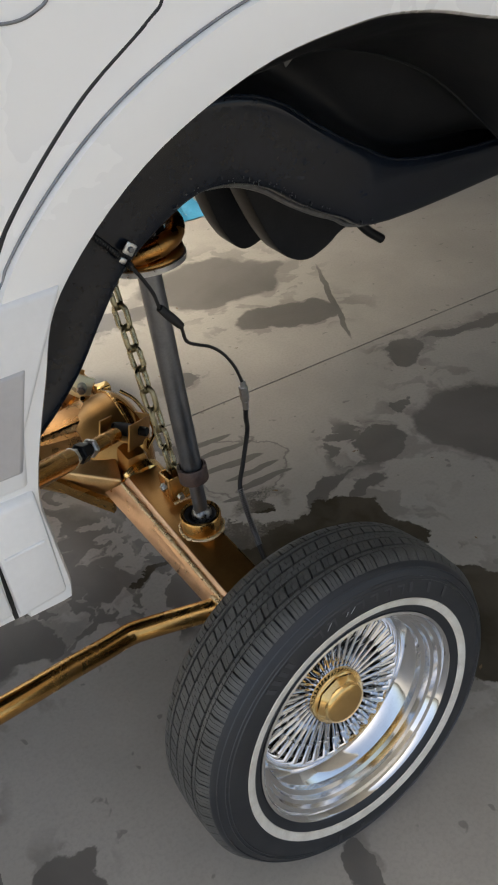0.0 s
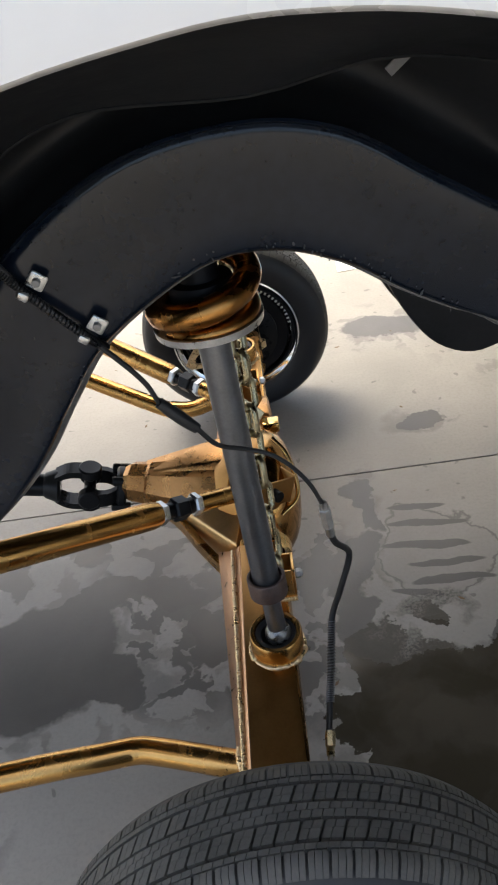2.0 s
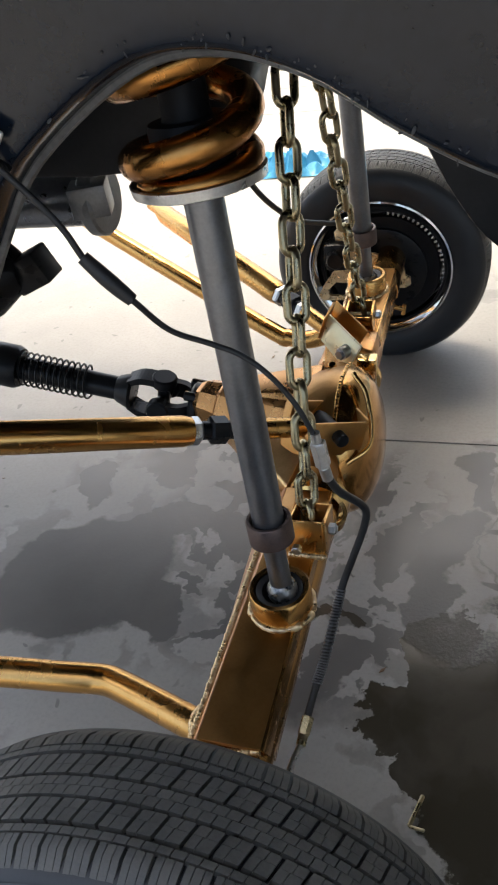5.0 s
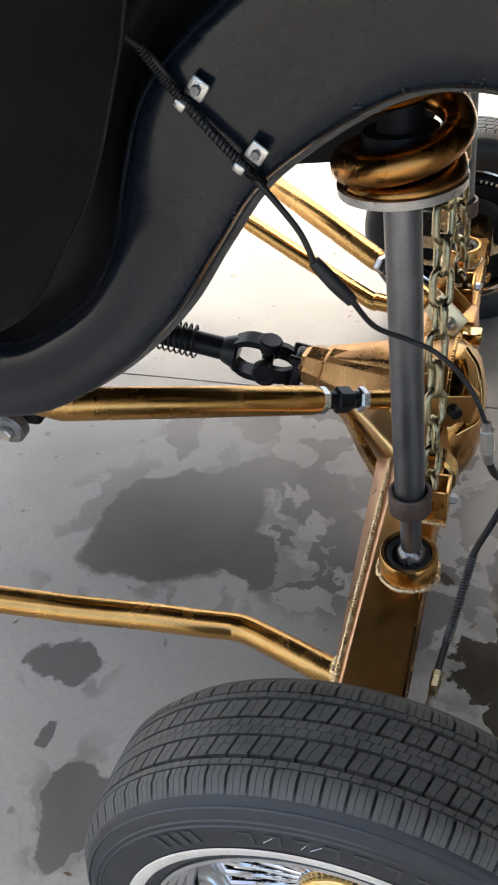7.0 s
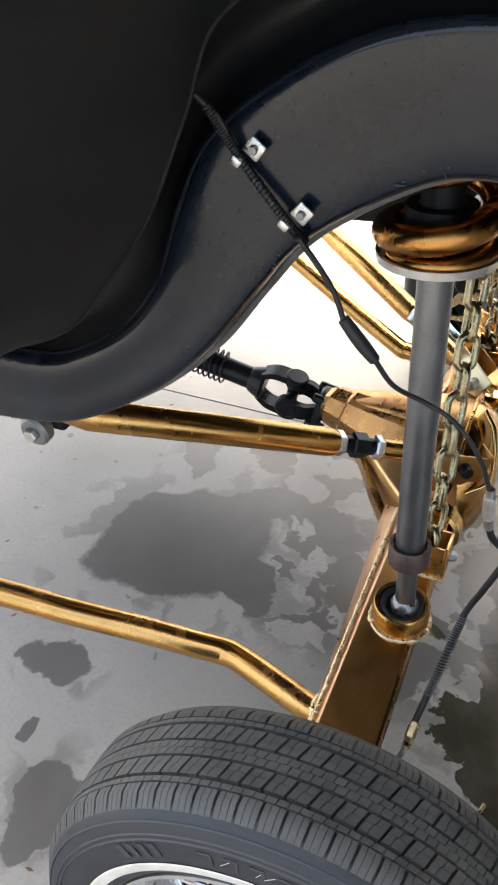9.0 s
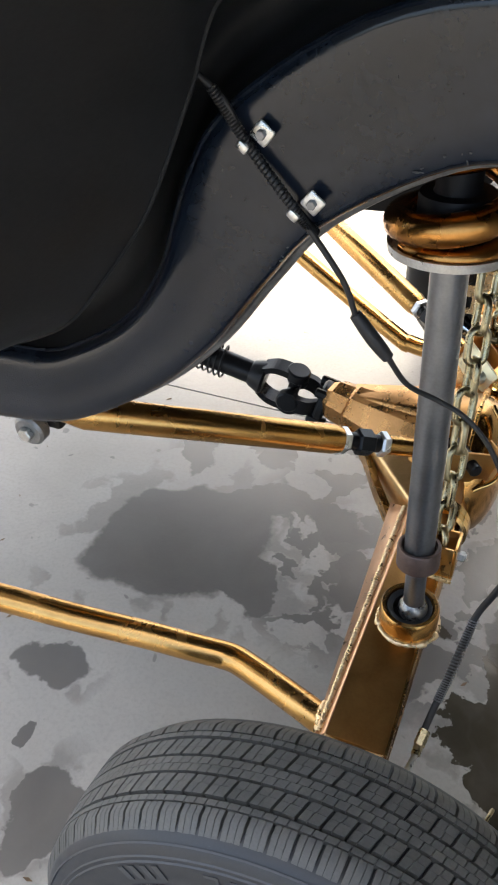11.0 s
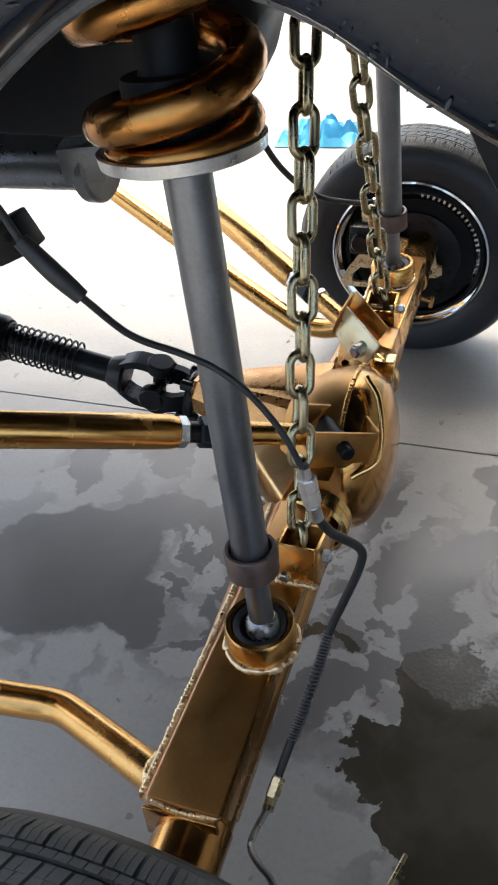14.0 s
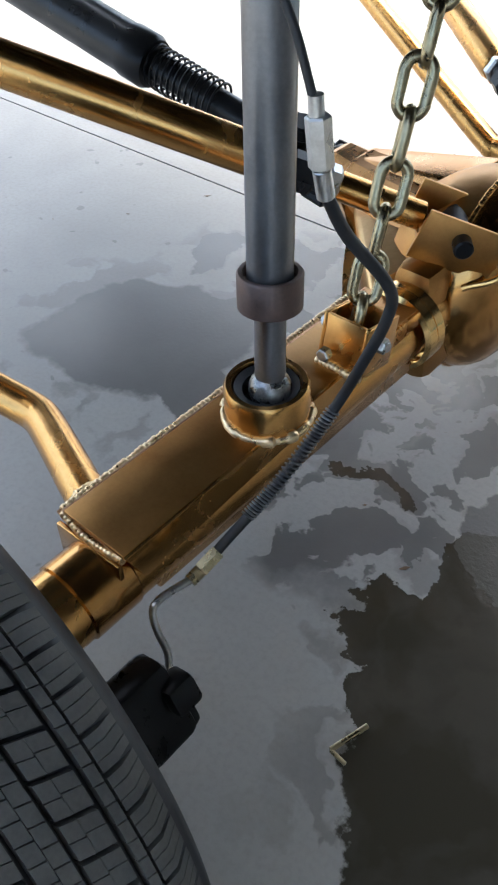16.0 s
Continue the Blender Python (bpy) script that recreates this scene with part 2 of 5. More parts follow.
DAMP = [
    (0.03, 0.715, 0.045, 0.022, 10),
    (-0.52, 0.75, 0.19, 0.16, 20), (-0.35, 0.7, 0.1, 0.06, -30), (-0.43, 0.9, 0.12, 0.05, 25), (-0.62, 1.02, 0.045, 0.07, 0), (-0.26, 0.93, 0.13, 0.035, -20), (-0.15, 0.78, 0.05, 0.08, 20),
    (-0.61, 0.39, 0.065, 0.045, 15), (-0.57, 0.262, 0.022, 0.022, 0), (-0.475, 0.14, 0.045, 0.075, 20), (-0.42, 1.08, 0.04, 0.08, 0),
    (0.12, 0.9, 0.05, 0.04, -20), (0.235, 1.12, 0.032, 0.1, 5), (0.2, 0.93, 0.04, 0.1, -8), (0.17, 0.8, 0.045, 0.07, 0), (1.0, 1.58, 0.2, 0.09, -10), (1.17, 1.12, 0.1, 0.08, 20), (1.08, 0.69, 0.2, 0.19, -10), (1.45, 1.12, 0.18, 0.03, -10),
    (0.76, 0.78, 0.09, 0.07, 20), (0.52, 0.72, 0.11, 0.025, 15), (0.6, 0.64, 0.1, 0.02, 30), (0.9, 2.0, 0.3, 0.2, -10), (0.46, 1.95, 0.16, 0.08, 0), (0.45, 1.43, 0.055, 0.03, 0), (-0.02, -0.1, 0.045, 0.025, 50), (0.95, 0.9, 0.03, 0.02, 10),
]
PITTED = [(0.24, 0.8, 0.1, 0.07, 0), (0.19, 0.735, 0.055, 0.06, 0), (0.36, 0.8, 0.07, 0.045, -10), (0.27, 0.71, 0.08, 0.04, 0)]
OILY = [(-0.03, 0.712, 0.05, 0.012, 8), (0.02, 0.716, 0.04, 0.014, -10), (0.31, 0.58, 0.16, 0.12, 0), (0.15, 0.535, 0.07, 0.055, -15), (0.2, 0.47, 0.06, 0.05, 20), (0.355, 0.41, 0.145, 0.15, 0), (0.215, 0.72, 0.06, 0.045, -10), (0.46, 0.5, 0.15, 0.2, 0), (0.33, 0.775, 0.05, 0.035, -25), (0.18, 0.635, 0.05, 0.09, 10), (0.5, 0.2, 0.14, 0.18, 0)]
STREAKS = [(0.37, 1.09, 0.066, 0.011, -5), (0.384, 1.033, 0.095, 0.012, -7), (0.362, 0.962, 0.102, 0.013, -4), (0.4, 0.902, 0.085, 0.012, -2), (0.4, 0.85, 0.09, 0.012, -3),
           (1.2, 1.58, 0.3, 0.012, 65), (0.32, 0.825, 0.06, 0.01, -15)]
BLOTTED = [(-0.2, 0.88, 0.2, 0.28, 10), (0.08, 0.85, 0.1, 0.3, 0), (0.02, 0.62, 0.14, 0.1, 0), (-0.3, 1.12, 0.25, 0.1, 0), (0.72, 0.82, 0.12, 0.12, 0)]
OUTLINES = [(0.375, 0.95, 0.125, 0.155, 0)]
floor_concrete = concrete(DAMP, OILY, STREAKS, BLOTTED, OUTLINES)
joint_dirt = surface("joint_dirt", (0.06, 0.05, 0.045), (0.03, 0.027, 0.025), (0.7, 0.9), 0.0, 20, 200, 0.3)


# ---- mesh tools ----
ORIGIN = {}


def thing(name, at, label="", category="", group="", kind=""):
    ob = new(name)
    ob.empty_display_size = 0.05
    ob.location = at
    ORIGIN[ob] = Vector(at)
    return tagged(ob, label, category, group, kind)


def mesh_of(bm, name, material, shift=(0, 0, 0), sharp=0.7):
    bmesh.ops.recalc_face_normals(bm, faces=bm.faces)
    for f in bm.faces:
        f.smooth = True
    for e in bm.edges:
        if len(e.link_faces) == 2 and e.calc_face_angle(0) > sharp:
            e.smooth = False
    if any(shift):
        bmesh.ops.translate(bm, verts=bm.verts, vec=-Vector(shift))
    me = bpy.data.meshes.new(name)
    bm.to_mesh(me)
    bm.free()
    me.materials.append(material)
    return me


def part(name, bm, material, parent, label="", sharp=0.7):
    """Links a bmesh, drawn in world places, as one mesh object under a thing or a part."""
    o = ORIGIN[parent]
    ob = new(name, mesh_of(bm, name, material, o, sharp))
    ob.parent = parent
    ORIGIN[ob] = o
    return tagged(ob, label)


def single(name, bm, material, label, category, group="", kind="", sharp=0.7):
    """A thing of one mesh, with its origin in the middle of its base."""
    lo = Vector([min(v.co[i] for v in bm.verts) for i in range(3)])
    hi = Vector([max(v.co[i] for v in bm.verts) for i in range(3)])
    o = Vector(((lo.x + hi.x) / 2, (lo.y + hi.y) / 2, lo.z))
    ob = new(name, mesh_of(bm, name, material, o, sharp))
    ob.location = o
    ORIGIN[ob] = o
    return tagged(ob, label, category, group, kind)


def frame_of(d):
    d = Vector(d).normalized()
    u = d.cross(Vector((0, 0, 1)) if abs(d.z) < 0.9 else Vector((1, 0, 0))).normalized()
    return d, u, d.cross(u)


def revolve(bm, origin, axis, profile, seg=48, closed=False, up=None):
    """Turns a profile of (along, radius) about an axis."""
    d, u, w = frame_of(axis)
    origin = Vector(origin)
    rings = []
    for a, r in profile:
        if r < 1e-6:
            rings.append([bm.verts.new(origin + d * a)])
        else:
            rings.append([bm.verts.new(origin + d * a + (u * math.cos(k * math.tau / seg) + w * math.sin(k * math.tau / seg)) * r) for k in range(seg)])
    pairs = list(zip(rings, rings[1:])) + ([(rings[-1], rings[0])] if closed else [])
    for p, q in pairs:
        for k in range(seg):
            j = (k + 1) % seg
            if len(p) == 1 and len(q) == 1:
                continue
            if len(p) == 1:
                bm.faces.new((p[0], q[j], q[k]))
            elif len(q) == 1:
                bm.faces.new((p[k], p[j], q[0]))
            else:
                bm.faces.new((p[k], p[j], q[j], q[k]))
    return bm


def rod(bm, a, b, r, r2=None, seg=24, edge=0.0):
    """A capped round bar from a to b, its ends bevelled by edge."""
    a, b = Vector(a), Vector(b)
    r2 = r if r2 is None else r2
    n = (b - a).length
    e = min(edge, n / 3, r * 0.8)
    prof = [(0, 0), (0, r - e), (e, r), (n - e, r2), (n, r2 - e), (n, 0)] if e else [(0, 0), (0, r), (n, r2), (n, 0)]
    return revolve(bm, a, b - a, prof, seg)


def curve_points(points, steps=8):
    """A smooth line through points."""
    p = [Vector(q) for q in points]
    if len(p) < 3:
        return p
    p = [2 * p[0] - p[1]] + p + [2 * p[-1] - p[-2]]
    out = []
    for i in range(1, len(p) - 2):
        for s in range(steps):
            t = s / steps
            a, b, c, d = p[i - 1:i + 3]
            out.append(0.5 * (2 * b + (c - a) * t + (2 * a - 5 * b + 4 * c - d) * t * t + (3 * b - a - 3 * c + d) * t * t * t))
    return out + [p[-2]]


def sweep(bm, points, r, seg=12, closed=False, caps=True):
    """A round tube along points; r may be one radius or a function of 0..1."""
    n = len(points)
    rings = []
    u = None
    for i, p in enumerate(points):
        d = (points[(i + 1) % n] - points[i - 1]) if closed else (points[min(i + 1, n - 1)] - points[max(i - 1, 0)])
        d.normalize()
        u = frame_of(d)[1] if u is None else (u - d * u.dot(d)).normalized()
        w = d.cross(u)
        rr = r(i / (n - 1)) if callable(r) else r
        rings.append([bm.verts.new(p + (u * math.cos(k * math.tau / seg) + w * math.sin(k * math.tau / seg)) * rr) for k in range(seg)])
    for p, q in list(zip(rings, rings[1:])) + ([(rings[-1], rings[0])] if closed else []):
        for k in range(seg):
            bm.faces.new((p[k], p[(k + 1) % seg], q[(k + 1) % seg], q[k]))
    if caps and not closed:
        bm.faces.new(rings[0]), bm.faces.new(rings[-1])
    return bm


def tube(points, r, seg=12, steps=8):
    return sweep(bmesh.new(), curve_points(points, steps), r, seg)


def block(bm, middle, size, edge=0.0, turn=None):
    """A box with bevelled edges; turn is a rotation matrix."""
    made = bmesh.ops.create_cube(bm, size=1.0)["verts"]
    m = Matrix.Translation(middle) @ (turn.to_4x4() if turn else Matrix()) @ Matrix.Diagonal((*size, 1))
    bmesh.ops.transform(bm, matrix=m, verts=made)
    if edge:
        bmesh.ops.bevel(bm, geom=list({e for v in made for e in v.link_edges}), offset=edge, segments=2, affect="EDGES", profile=0.5)
    return bm


def hull8(bm, low, high, edge=0.0):
    """A solid between two four-cornered faces."""
    a = [bm.verts.new(p) for p in low]
    b = [bm.verts.new(p) for p in high]
    faces = [bm.faces.new(a), bm.faces.new(b[::-1])] + [bm.faces.new((a[i], a[(i + 1) % len(a)], b[(i + 1) % len(a)], b[i])) for i in range(len(a))]
    bmesh.ops.recalc_face_normals(bm, faces=faces)
    if edge:
        bmesh.ops.bevel(bm, geom=list({e for f in faces for e in f.edges}), offset=edge, segments=2, affect="EDGES", profile=0.5)
    return bm


def plate(bm, outline, way, thick, edge=0.0):
    """A flat plate of any outline, thickened along a way."""
    way = Vector(way).normalized() * thick
    return hull8(bm, [Vector(p) for p in outline], [Vector(p) + way for p in outline], edge)


def hexnut(bm, a, b, r):
    return rod(bm, a, b, r, seg=6, edge=r * 0.15)


def link_mesh(bm, at, along, across, length, width, r):
    """One oval chain link."""
    along, across = Vector(along).normalized(), Vector(across)
    across = (across - along * across.dot(along)).normalized()
    pts = []
    s, h = (length - width) / 2, width / 2 - r
    for k in range(28):
        t = math.tau * k / 28
        pts.append(Vector(at) + along * (math.sin(t) * h + (s if math.sin(t) >= 0 else -s)) + across * math.cos(t) * h)
    return sweep(bm, pts, r, 12, closed=True)


def weld(bm, points, r, step=0.0045, spread=0.2):
    """A rippled weld bead along a line."""
    rng = random.Random(7)
    fine = []
    line = curve_points(points, 6)
    for a, b in zip(line, line[1:]):
        n = max(1, int((b - a).length / (step / 4)))
        fine += [a.lerp(b, k / n) for k in range(n)]
    fine.append(line[-1])
    wobble = [rng.uniform(-spread, spread) * 0.5 for _ in range(len(fine) // 4 + 3)]
    last = len(fine) - 1
    size = lambda t: r * (0.92 + 0.2 * abs(math.sin(t * last * math.pi / 4)) + wobble[int(t * last / 4)])
    return sweep(bm, fine, size, 10)


def ribbon(bm, points, across, down):
    """A bar of rectangular section along points."""
    across, down = Vector(across), Vector(down)
    rings = [[bm.verts.new(p), bm.verts.new(p + across), bm.verts.new(p + across + down), bm.verts.new(p + down)] for p in points]
    for p, q in zip(rings, rings[1:]):
        for k in range(4):
            bm.faces.new((p[k], p[(k + 1) % 4], q[(k + 1) % 4], q[k]))
    bm.faces.new(rings[0]), bm.faces.new(rings[-1])
    return bm


# ---- the setting ----
def sheet(x0, x1, y0, y1, z, t=0.1):
    return block(bmesh.new(), ((x0 + x1) / 2, (y0 + y1) / 2, z - t / 2), (x1 - x0, y1 - y0, t))


JOINT_Y = 1.241
floor = thing("floor", (0, 0, 0), "stained grey concrete garage floor with wet patches", "floor", kind="structure")
part("slab", sheet(-60, 60, -60, JOINT_Y - 0.0025, 0), floor_concrete, floor)
for y0, y1 in ((JOINT_Y, 3.82), (3.82, 4.28), (4.28, 60)):
    part("slab", sheet(-60, 60, y0 + 0.0025, y1 - 0.0025, 0), floor_concrete, floor)
for y in (3.82, 4.28):
    part("joint_filler", sheet(-60, 60, y - 0.0025, y + 0.0025, -0.004), joint_dirt, floor, "dirt-filled saw cut joint")
part("joint_filler", sheet(-60, 60, JOINT_Y - 0.0025, JOINT_Y + 0.0025, -0.004), joint_dirt, floor, "dirt-filled saw cut joint")
# roof slabs and walls out of view, added only to hold back light
single("ceiling", sheet(-3.2, 7, -0.6, 2.5, 3.1, 0.15), wall_paint, "unseen pale roof added to keep open sky off the car", "ceiling", kind="structure")
single("ceiling", sheet(0.5, 7, 2.5, 3.6, 3.1, 0.15), wall_paint, "unseen pale roof added to darken the floor at the far rear", "ceiling", kind="structure")
single("ceiling", sheet(1.1, 7, -4.0, -0.6, 3.1, 0.15), wall_paint, "unseen pale roof added to dull reflections in the rear wheelhouse", "ceiling", kind="structure")
single("shade_wall_east", block(bmesh.new(), (7.1, -0.2, 1.475), (0.2, 7.6, 2.95), 0.01), wall_paint, "unseen pale wall added to hold back light from the rear", "wall", kind="structure")
single("shade_wall_north", block(bmesh.new(), (4.0, 3.5, 1.475), (5.8, 0.2, 2.95), 0.01), wall_paint, "unseen pale wall added to hold back light from the rear", "wall", kind="structure")


# ---- the wheels ----
WHEEL, R_TYRE = Vector((0.022, 0.038, 0.295)), 0.295


def tread_radius(a):
    return R_TYRE - 0.004 * (a / 0.07) ** 2 - max(0.0, abs(a) - 0.058) * 0.55


def tread_block(bm, c, bands, t0, t1, slant, depth):
    """A rubber block on the tread: bands are places across, t0 to t1 its stretch of the turn."""
    rows = []
    for a in bands:
        s = slant * (a - bands[0]) / max(1e-6, abs(bands[-1] - bands[0])) * (1 if bands[-1] > bands[0] else -1)
        for top in (True, False):
            r = tread_radius(a) - (0.0 if top else depth)
            inset = 0.0 if top else -0.0015
            rows.append([bm.verts.new(c + Vector((math.cos(t) * r, -a, math.sin(t) * r))) for t in (t0 + s + inset, t1 + s - inset)])
    n = len(bands)
    for i in range(n - 1):
        u, d, u2, d2 = rows[2 * i], rows[2 * i + 1], rows[2 * i + 2], rows[2 * i + 3]
        bm.faces.new((u[0], u[1], u2[1], u2[0]))
        bm.faces.new((u[0], u2[0], d2[0], d[0]))
        bm.faces.new((u[1], d[1], d2[1], u2[1]))
    bm.faces.new((rows[0][0], rows[1][0], rows[1][1], rows[0][1]))
    bm.faces.new((rows[-2][0], rows[-2][1], rows[-1][1], rows[-1][0]))


def build_wheel(c):
    w = thing("wheel", (c.x, c.y, c.z - R_TYRE), "whitewall tyre on a deep chrome wire wheel with gold knock-off cap", "wheel", "rear wheels")
    out = (0, -1, 0)
    side = [(0.070, 0.193), (0.079, 0.197), (0.088, 0.212), (0.0925, 0.234), (0.0915, 0.255), (0.086, 0.274), (0.077, 0.287), (0.066, 0.2925)]
    flat = lambda r: r if r < 0.227 else 0.227 + (r - 0.227) * 0.895
    base = side + [(0.03, 0.2945), (-0.03, 0.2945)] + [(-a, r) for a, r in side[::-1]] + [(-0.05, 0.19), (0.05, 0.19)]
    tyre = part("tyre", revolve(bmesh.new(), c, out, [(a, flat(r)) for a, r in base], 128, closed=True), rubber_side, w, "black tyre with a narrow whitewall", 0.9)
    tread = bmesh.new()
    pitch = 80
    for k in range(pitch):
        t, p = k * math.tau / pitch, math.tau / pitch
        for sgn in (1, -1):
            o = t + (0.4 * p if sgn < 0 else 0.0)
            # shoulder block with two fine slits
            for i in range(3):
                a0, a1 = o + p * i / 3, o + p * (i + 1) / 3
                tread_block(tread, c, [sgn * 0.0475, sgn * 0.058, sgn * 0.068, sgn * 0.0785], a0 + (0.0055 if i == 0 else 0.0011), a1 - (0.0055 if i == 2 else 0.0011), 0.008 * sgn, 0.008)
            for i in range(2):
                tread_block(tread, c, [sgn * 0.039, sgn * 0.0455], o + p * i / 2 + 0.0016, o + p * (i + 1) / 2 - 0.0016, 0.006 * sgn, 0.007)
            # slanted block cut by a bent slit
            lo, hi, mid = o + 0.0055, o + p - 0.0055, o + p / 2
            k = 0.012 * sgn
            tread_block(tread, c, [sgn * 0.013, sgn * 0.0225], lo, mid - 0.0012, k, 0.0078)
            tread_block(tread, c, [sgn * 0.013, sgn * 0.0225], mid + 0.0012, hi, k, 0.0078)
            tread_block(tread, c, [sgn * 0.0228, sgn * 0.0345], lo + k, mid + k + 0.004, k * 1.15, 0.0078)
            tread_block(tread, c, [sgn * 0.0228, sgn * 0.0345], mid + k + 0.0066, hi + k, k * 1.15, 0.0078)
        for i in range(2):
            q = t + p * i / 2
            tread_block(tread, c, [0.0, 0.0095], q + 0.0016, q + p / 2 - 0.0016, 0.01, 0.007)
            tread_block(tread, c, [-0.0005, -0.0095], q + 0.0016 + p / 4, q + p / 2 - 0.0016 + p / 4, -0.01, 0.007)
    part("tread", tread, rubber, tyre, "dusty grey ribbed tread blocks", 0.5)
    ring = [(0.0885, 0.2125), (0.0905, 0.2135), (0.0932, 0.2205), (0.0938, 0.226), (0.0922, 0.227)]
    part("whitewall", revolve(bmesh.new(), c, out, ring, 128), whitewall, tyre, "narrow cream whitewall band")
    # raised ribs and slashes on the sidewall
    for r0, a0 in ((0.262, 0.0903), (0.268, 0.0882), (0.281, 0.0822)):
        part("sidewall_rib", revolve(bmesh.new(), c, out, [(a0 - 0.001, flat(r0) - 0.0012), (a0 + 0.0009, flat(r0)), (a0 - 0.001, flat(r0) + 0.0012)], 128), moulded, tyre)
    for k, mid in enumerate((118, 121.5, 125, 128.5, 62, 52, 42, 250, 262)):
        bm, t = bmesh.new(), radians(mid)
        o = [(0.239, t), (0.239, t + 0.03), (0.258, t + 0.045), (0.258, t + 0.015)]
        plate(bm, [c + Vector((math.cos(q) * flat(r), -(0.0929 if r < 0.25 else 0.0912), math.sin(q) * flat(r))) for r, q in o], (0, -1, 0), 0.0009)
        part("sidewall_mark", bm, moulded, tyre)
    # raised plain bars where the maker's name stands
    for k in range(7):
        bm, t = bmesh.new(), radians(104 - 6.2 * k)
        for q0, q1, r0, r1 in ((t, t + 0.014, 0.238, 0.256), (t + 0.014, t + 0.06, 0.2515, 0.256)):
            plate(bm, [c + Vector((math.cos(q) * flat(r), -(0.0929 if r < 0.25 else 0.0914), math.sin(q) * flat(r))) for r, q in ((r0, q0), (r0, q1), (r1, q1), (r1, q0))], (0, -1, 0), 0.0007)
        part("sidewall_bar", bm, moulded, tyre)
    rng = random.Random(11)
    for mid in (102, 93.5, 91.5):
        bm, t = bmesh.new(), radians(mid)
        s, h = rng.uniform(-0.06, -0.02), rng.uniform(0.004, 0.011)
        o = [(0.243, t), (0.243, t + 0.002), (0.243 + h, t + 0.002 + s), (0.243 + h, t + s)]
        plate(bm, [c + Vector((math.cos(q) * flat(r), -(0.0929 if r < 0.25 else 0.0917), math.sin(q) * flat(r))) for r, q in o], (0, -1, 0), 0.0006)
        part("chalk_mark", bm, mark_white, tyre, "white scratch on the sidewall")
    rim_profile = [(0.0795, 0.1985), (0.0835, 0.1975), (0.0845, 0.1935), (0.081, 0.1905), (0.072, 0.188), (0.069, 0.182), (0.061, 0.1795), (0.058, 0.174), (0.047, 0.172), (0.043, 0.165), (0.032, 0.163), (0.022, 0.152), (0.006, 0.142), (-0.014, 0.139),
                   (-0.02, 0.156), (-0.04, 0.168), (-0.07, 0.178), (-0.076, 0.188), (-0.0845, 0.1935), (-0.083, 0.1985), (-0.078, 0.197), (-0.072, 0.192), (-0.06, 0.184), (-0.04, 0.176), (-0.018, 0.147), (0.008, 0.149), (0.026, 0.168), (0.05, 0.184), (0.072, 0.193)]
    rim = part("rim", revolve(bmesh.new(), c, out, rim_profile, 128, closed=True), chrome, w, "deep polished chrome wire wheel rim", 0.5)
    dish = Vector((0, -0.018, 0))
    hub = [(-0.08, 0), (-0.08, 0.05), (-0.066, 0.056), (-0.06, 0.046), (-0.03, 0.046), (-0.024, 0.052), (-0.016, 0.052), (-0.014, 0.04), (-0.012, 0)]
    part("hub", revolve(bmesh.new(), c + dish, out, hub, 48), chrome, rim, "chrome wheel hub")
    # black shell added so the gaps between spokes read dark
    part("spoke_gap_backing", revolve(bmesh.new(), c + dish, out, [(-0.07, 0.05), (-0.062, 0.1), (-0.042, 0.136), (-0.046, 0.139), (-0.066, 0.1), (-0.074, 0.05)], 64, closed=True), black_paint, rim, "black shell added to darken the gaps between the spokes")
    cap = bmesh.new()
    revolve(cap, c + dish, out, [(-0.018, 0.0), (-0.018, 0.05), (-0.006, 0.052), (-0.002, 0.05), (0.0, 0.046)], 48)
    rod(cap, c + dish + Vector((0, 0.001, 0)), c + dish + Vector((0, -0.015, 0)), 0.05, 0.045, 8, 0.005)
    revolve(cap, c + dish, out, [(0.012, 0.04), (0.019, 0.038), (0.022, 0.034), (0.0235, 0.025), (0.024, 0.0)], 48)
    part("knock_off_cap", cap, gold_bright, rim, "polished gold knock-off cap")
    count = 36
    sets = []
    for hub_a, hub_r, rim_a, rim_r, twist, turn in ((-0.022, 0.05, -0.019, 0.142, 6, 0), (-0.028, 0.05, -0.024, 0.141, -6, 5), (-0.06, 0.052, -0.029, 0.14, 5, 2.5)):
        bm = bmesh.new()
        q = radians(twist)
        p0 = Vector((hub_r, -hub_a, 0))
        p1 = Vector((math.cos(q) * rim_r, -rim_a, math.sin(q) * rim_r))
        rod(bm, p0, p1, 0.0027, seg=8)
        rod(bm, p1.lerp(p0, 0.38), p1, 0.0048, seg=8, edge=0.001)
        sets.append((mesh_of(bm, "spoke", chrome), turn))
    for me, turn in sets:
        for k in range(count):
            ob = new("spoke", me)
            ob.parent = rim
            ob.matrix_basis = Matrix.Translation(c + dish - ORIGIN[rim]) @ pose(0, 0, 0, 0, turn + k * 360 / count, 0)
    return w


near_wheel = build_wheel(WHEEL)
NEAR_C, FAR_C, NEAR_SIZE, FAR_SIZE = Vector((0.017, 0.0366, 0.297)), Vector((-0.018, 1.638, 0.26)), 0.9744, 0.9
near_wheel.matrix_basis = Matrix.Translation(NEAR_C) @ pose(0, 0, 0, -8.4, 0, 1.9) @ Matrix.Diagonal((NEAR_SIZE, 0.873, NEAR_SIZE, 1)) @ Matrix.Translation((0, 0, -R_TYRE))
far_wheel = copy_thing(near_wheel, Matrix.Translation(FAR_C) @ pose(0, 0, 0, 0, 0, 180) @ Matrix.Scale(FAR_SIZE, 4) @ Matrix.Translation((0, 0, -R_TYRE * NEAR_SIZE)))

# ---- the rear axle ----
AX, AZ = 0.01, 0.292
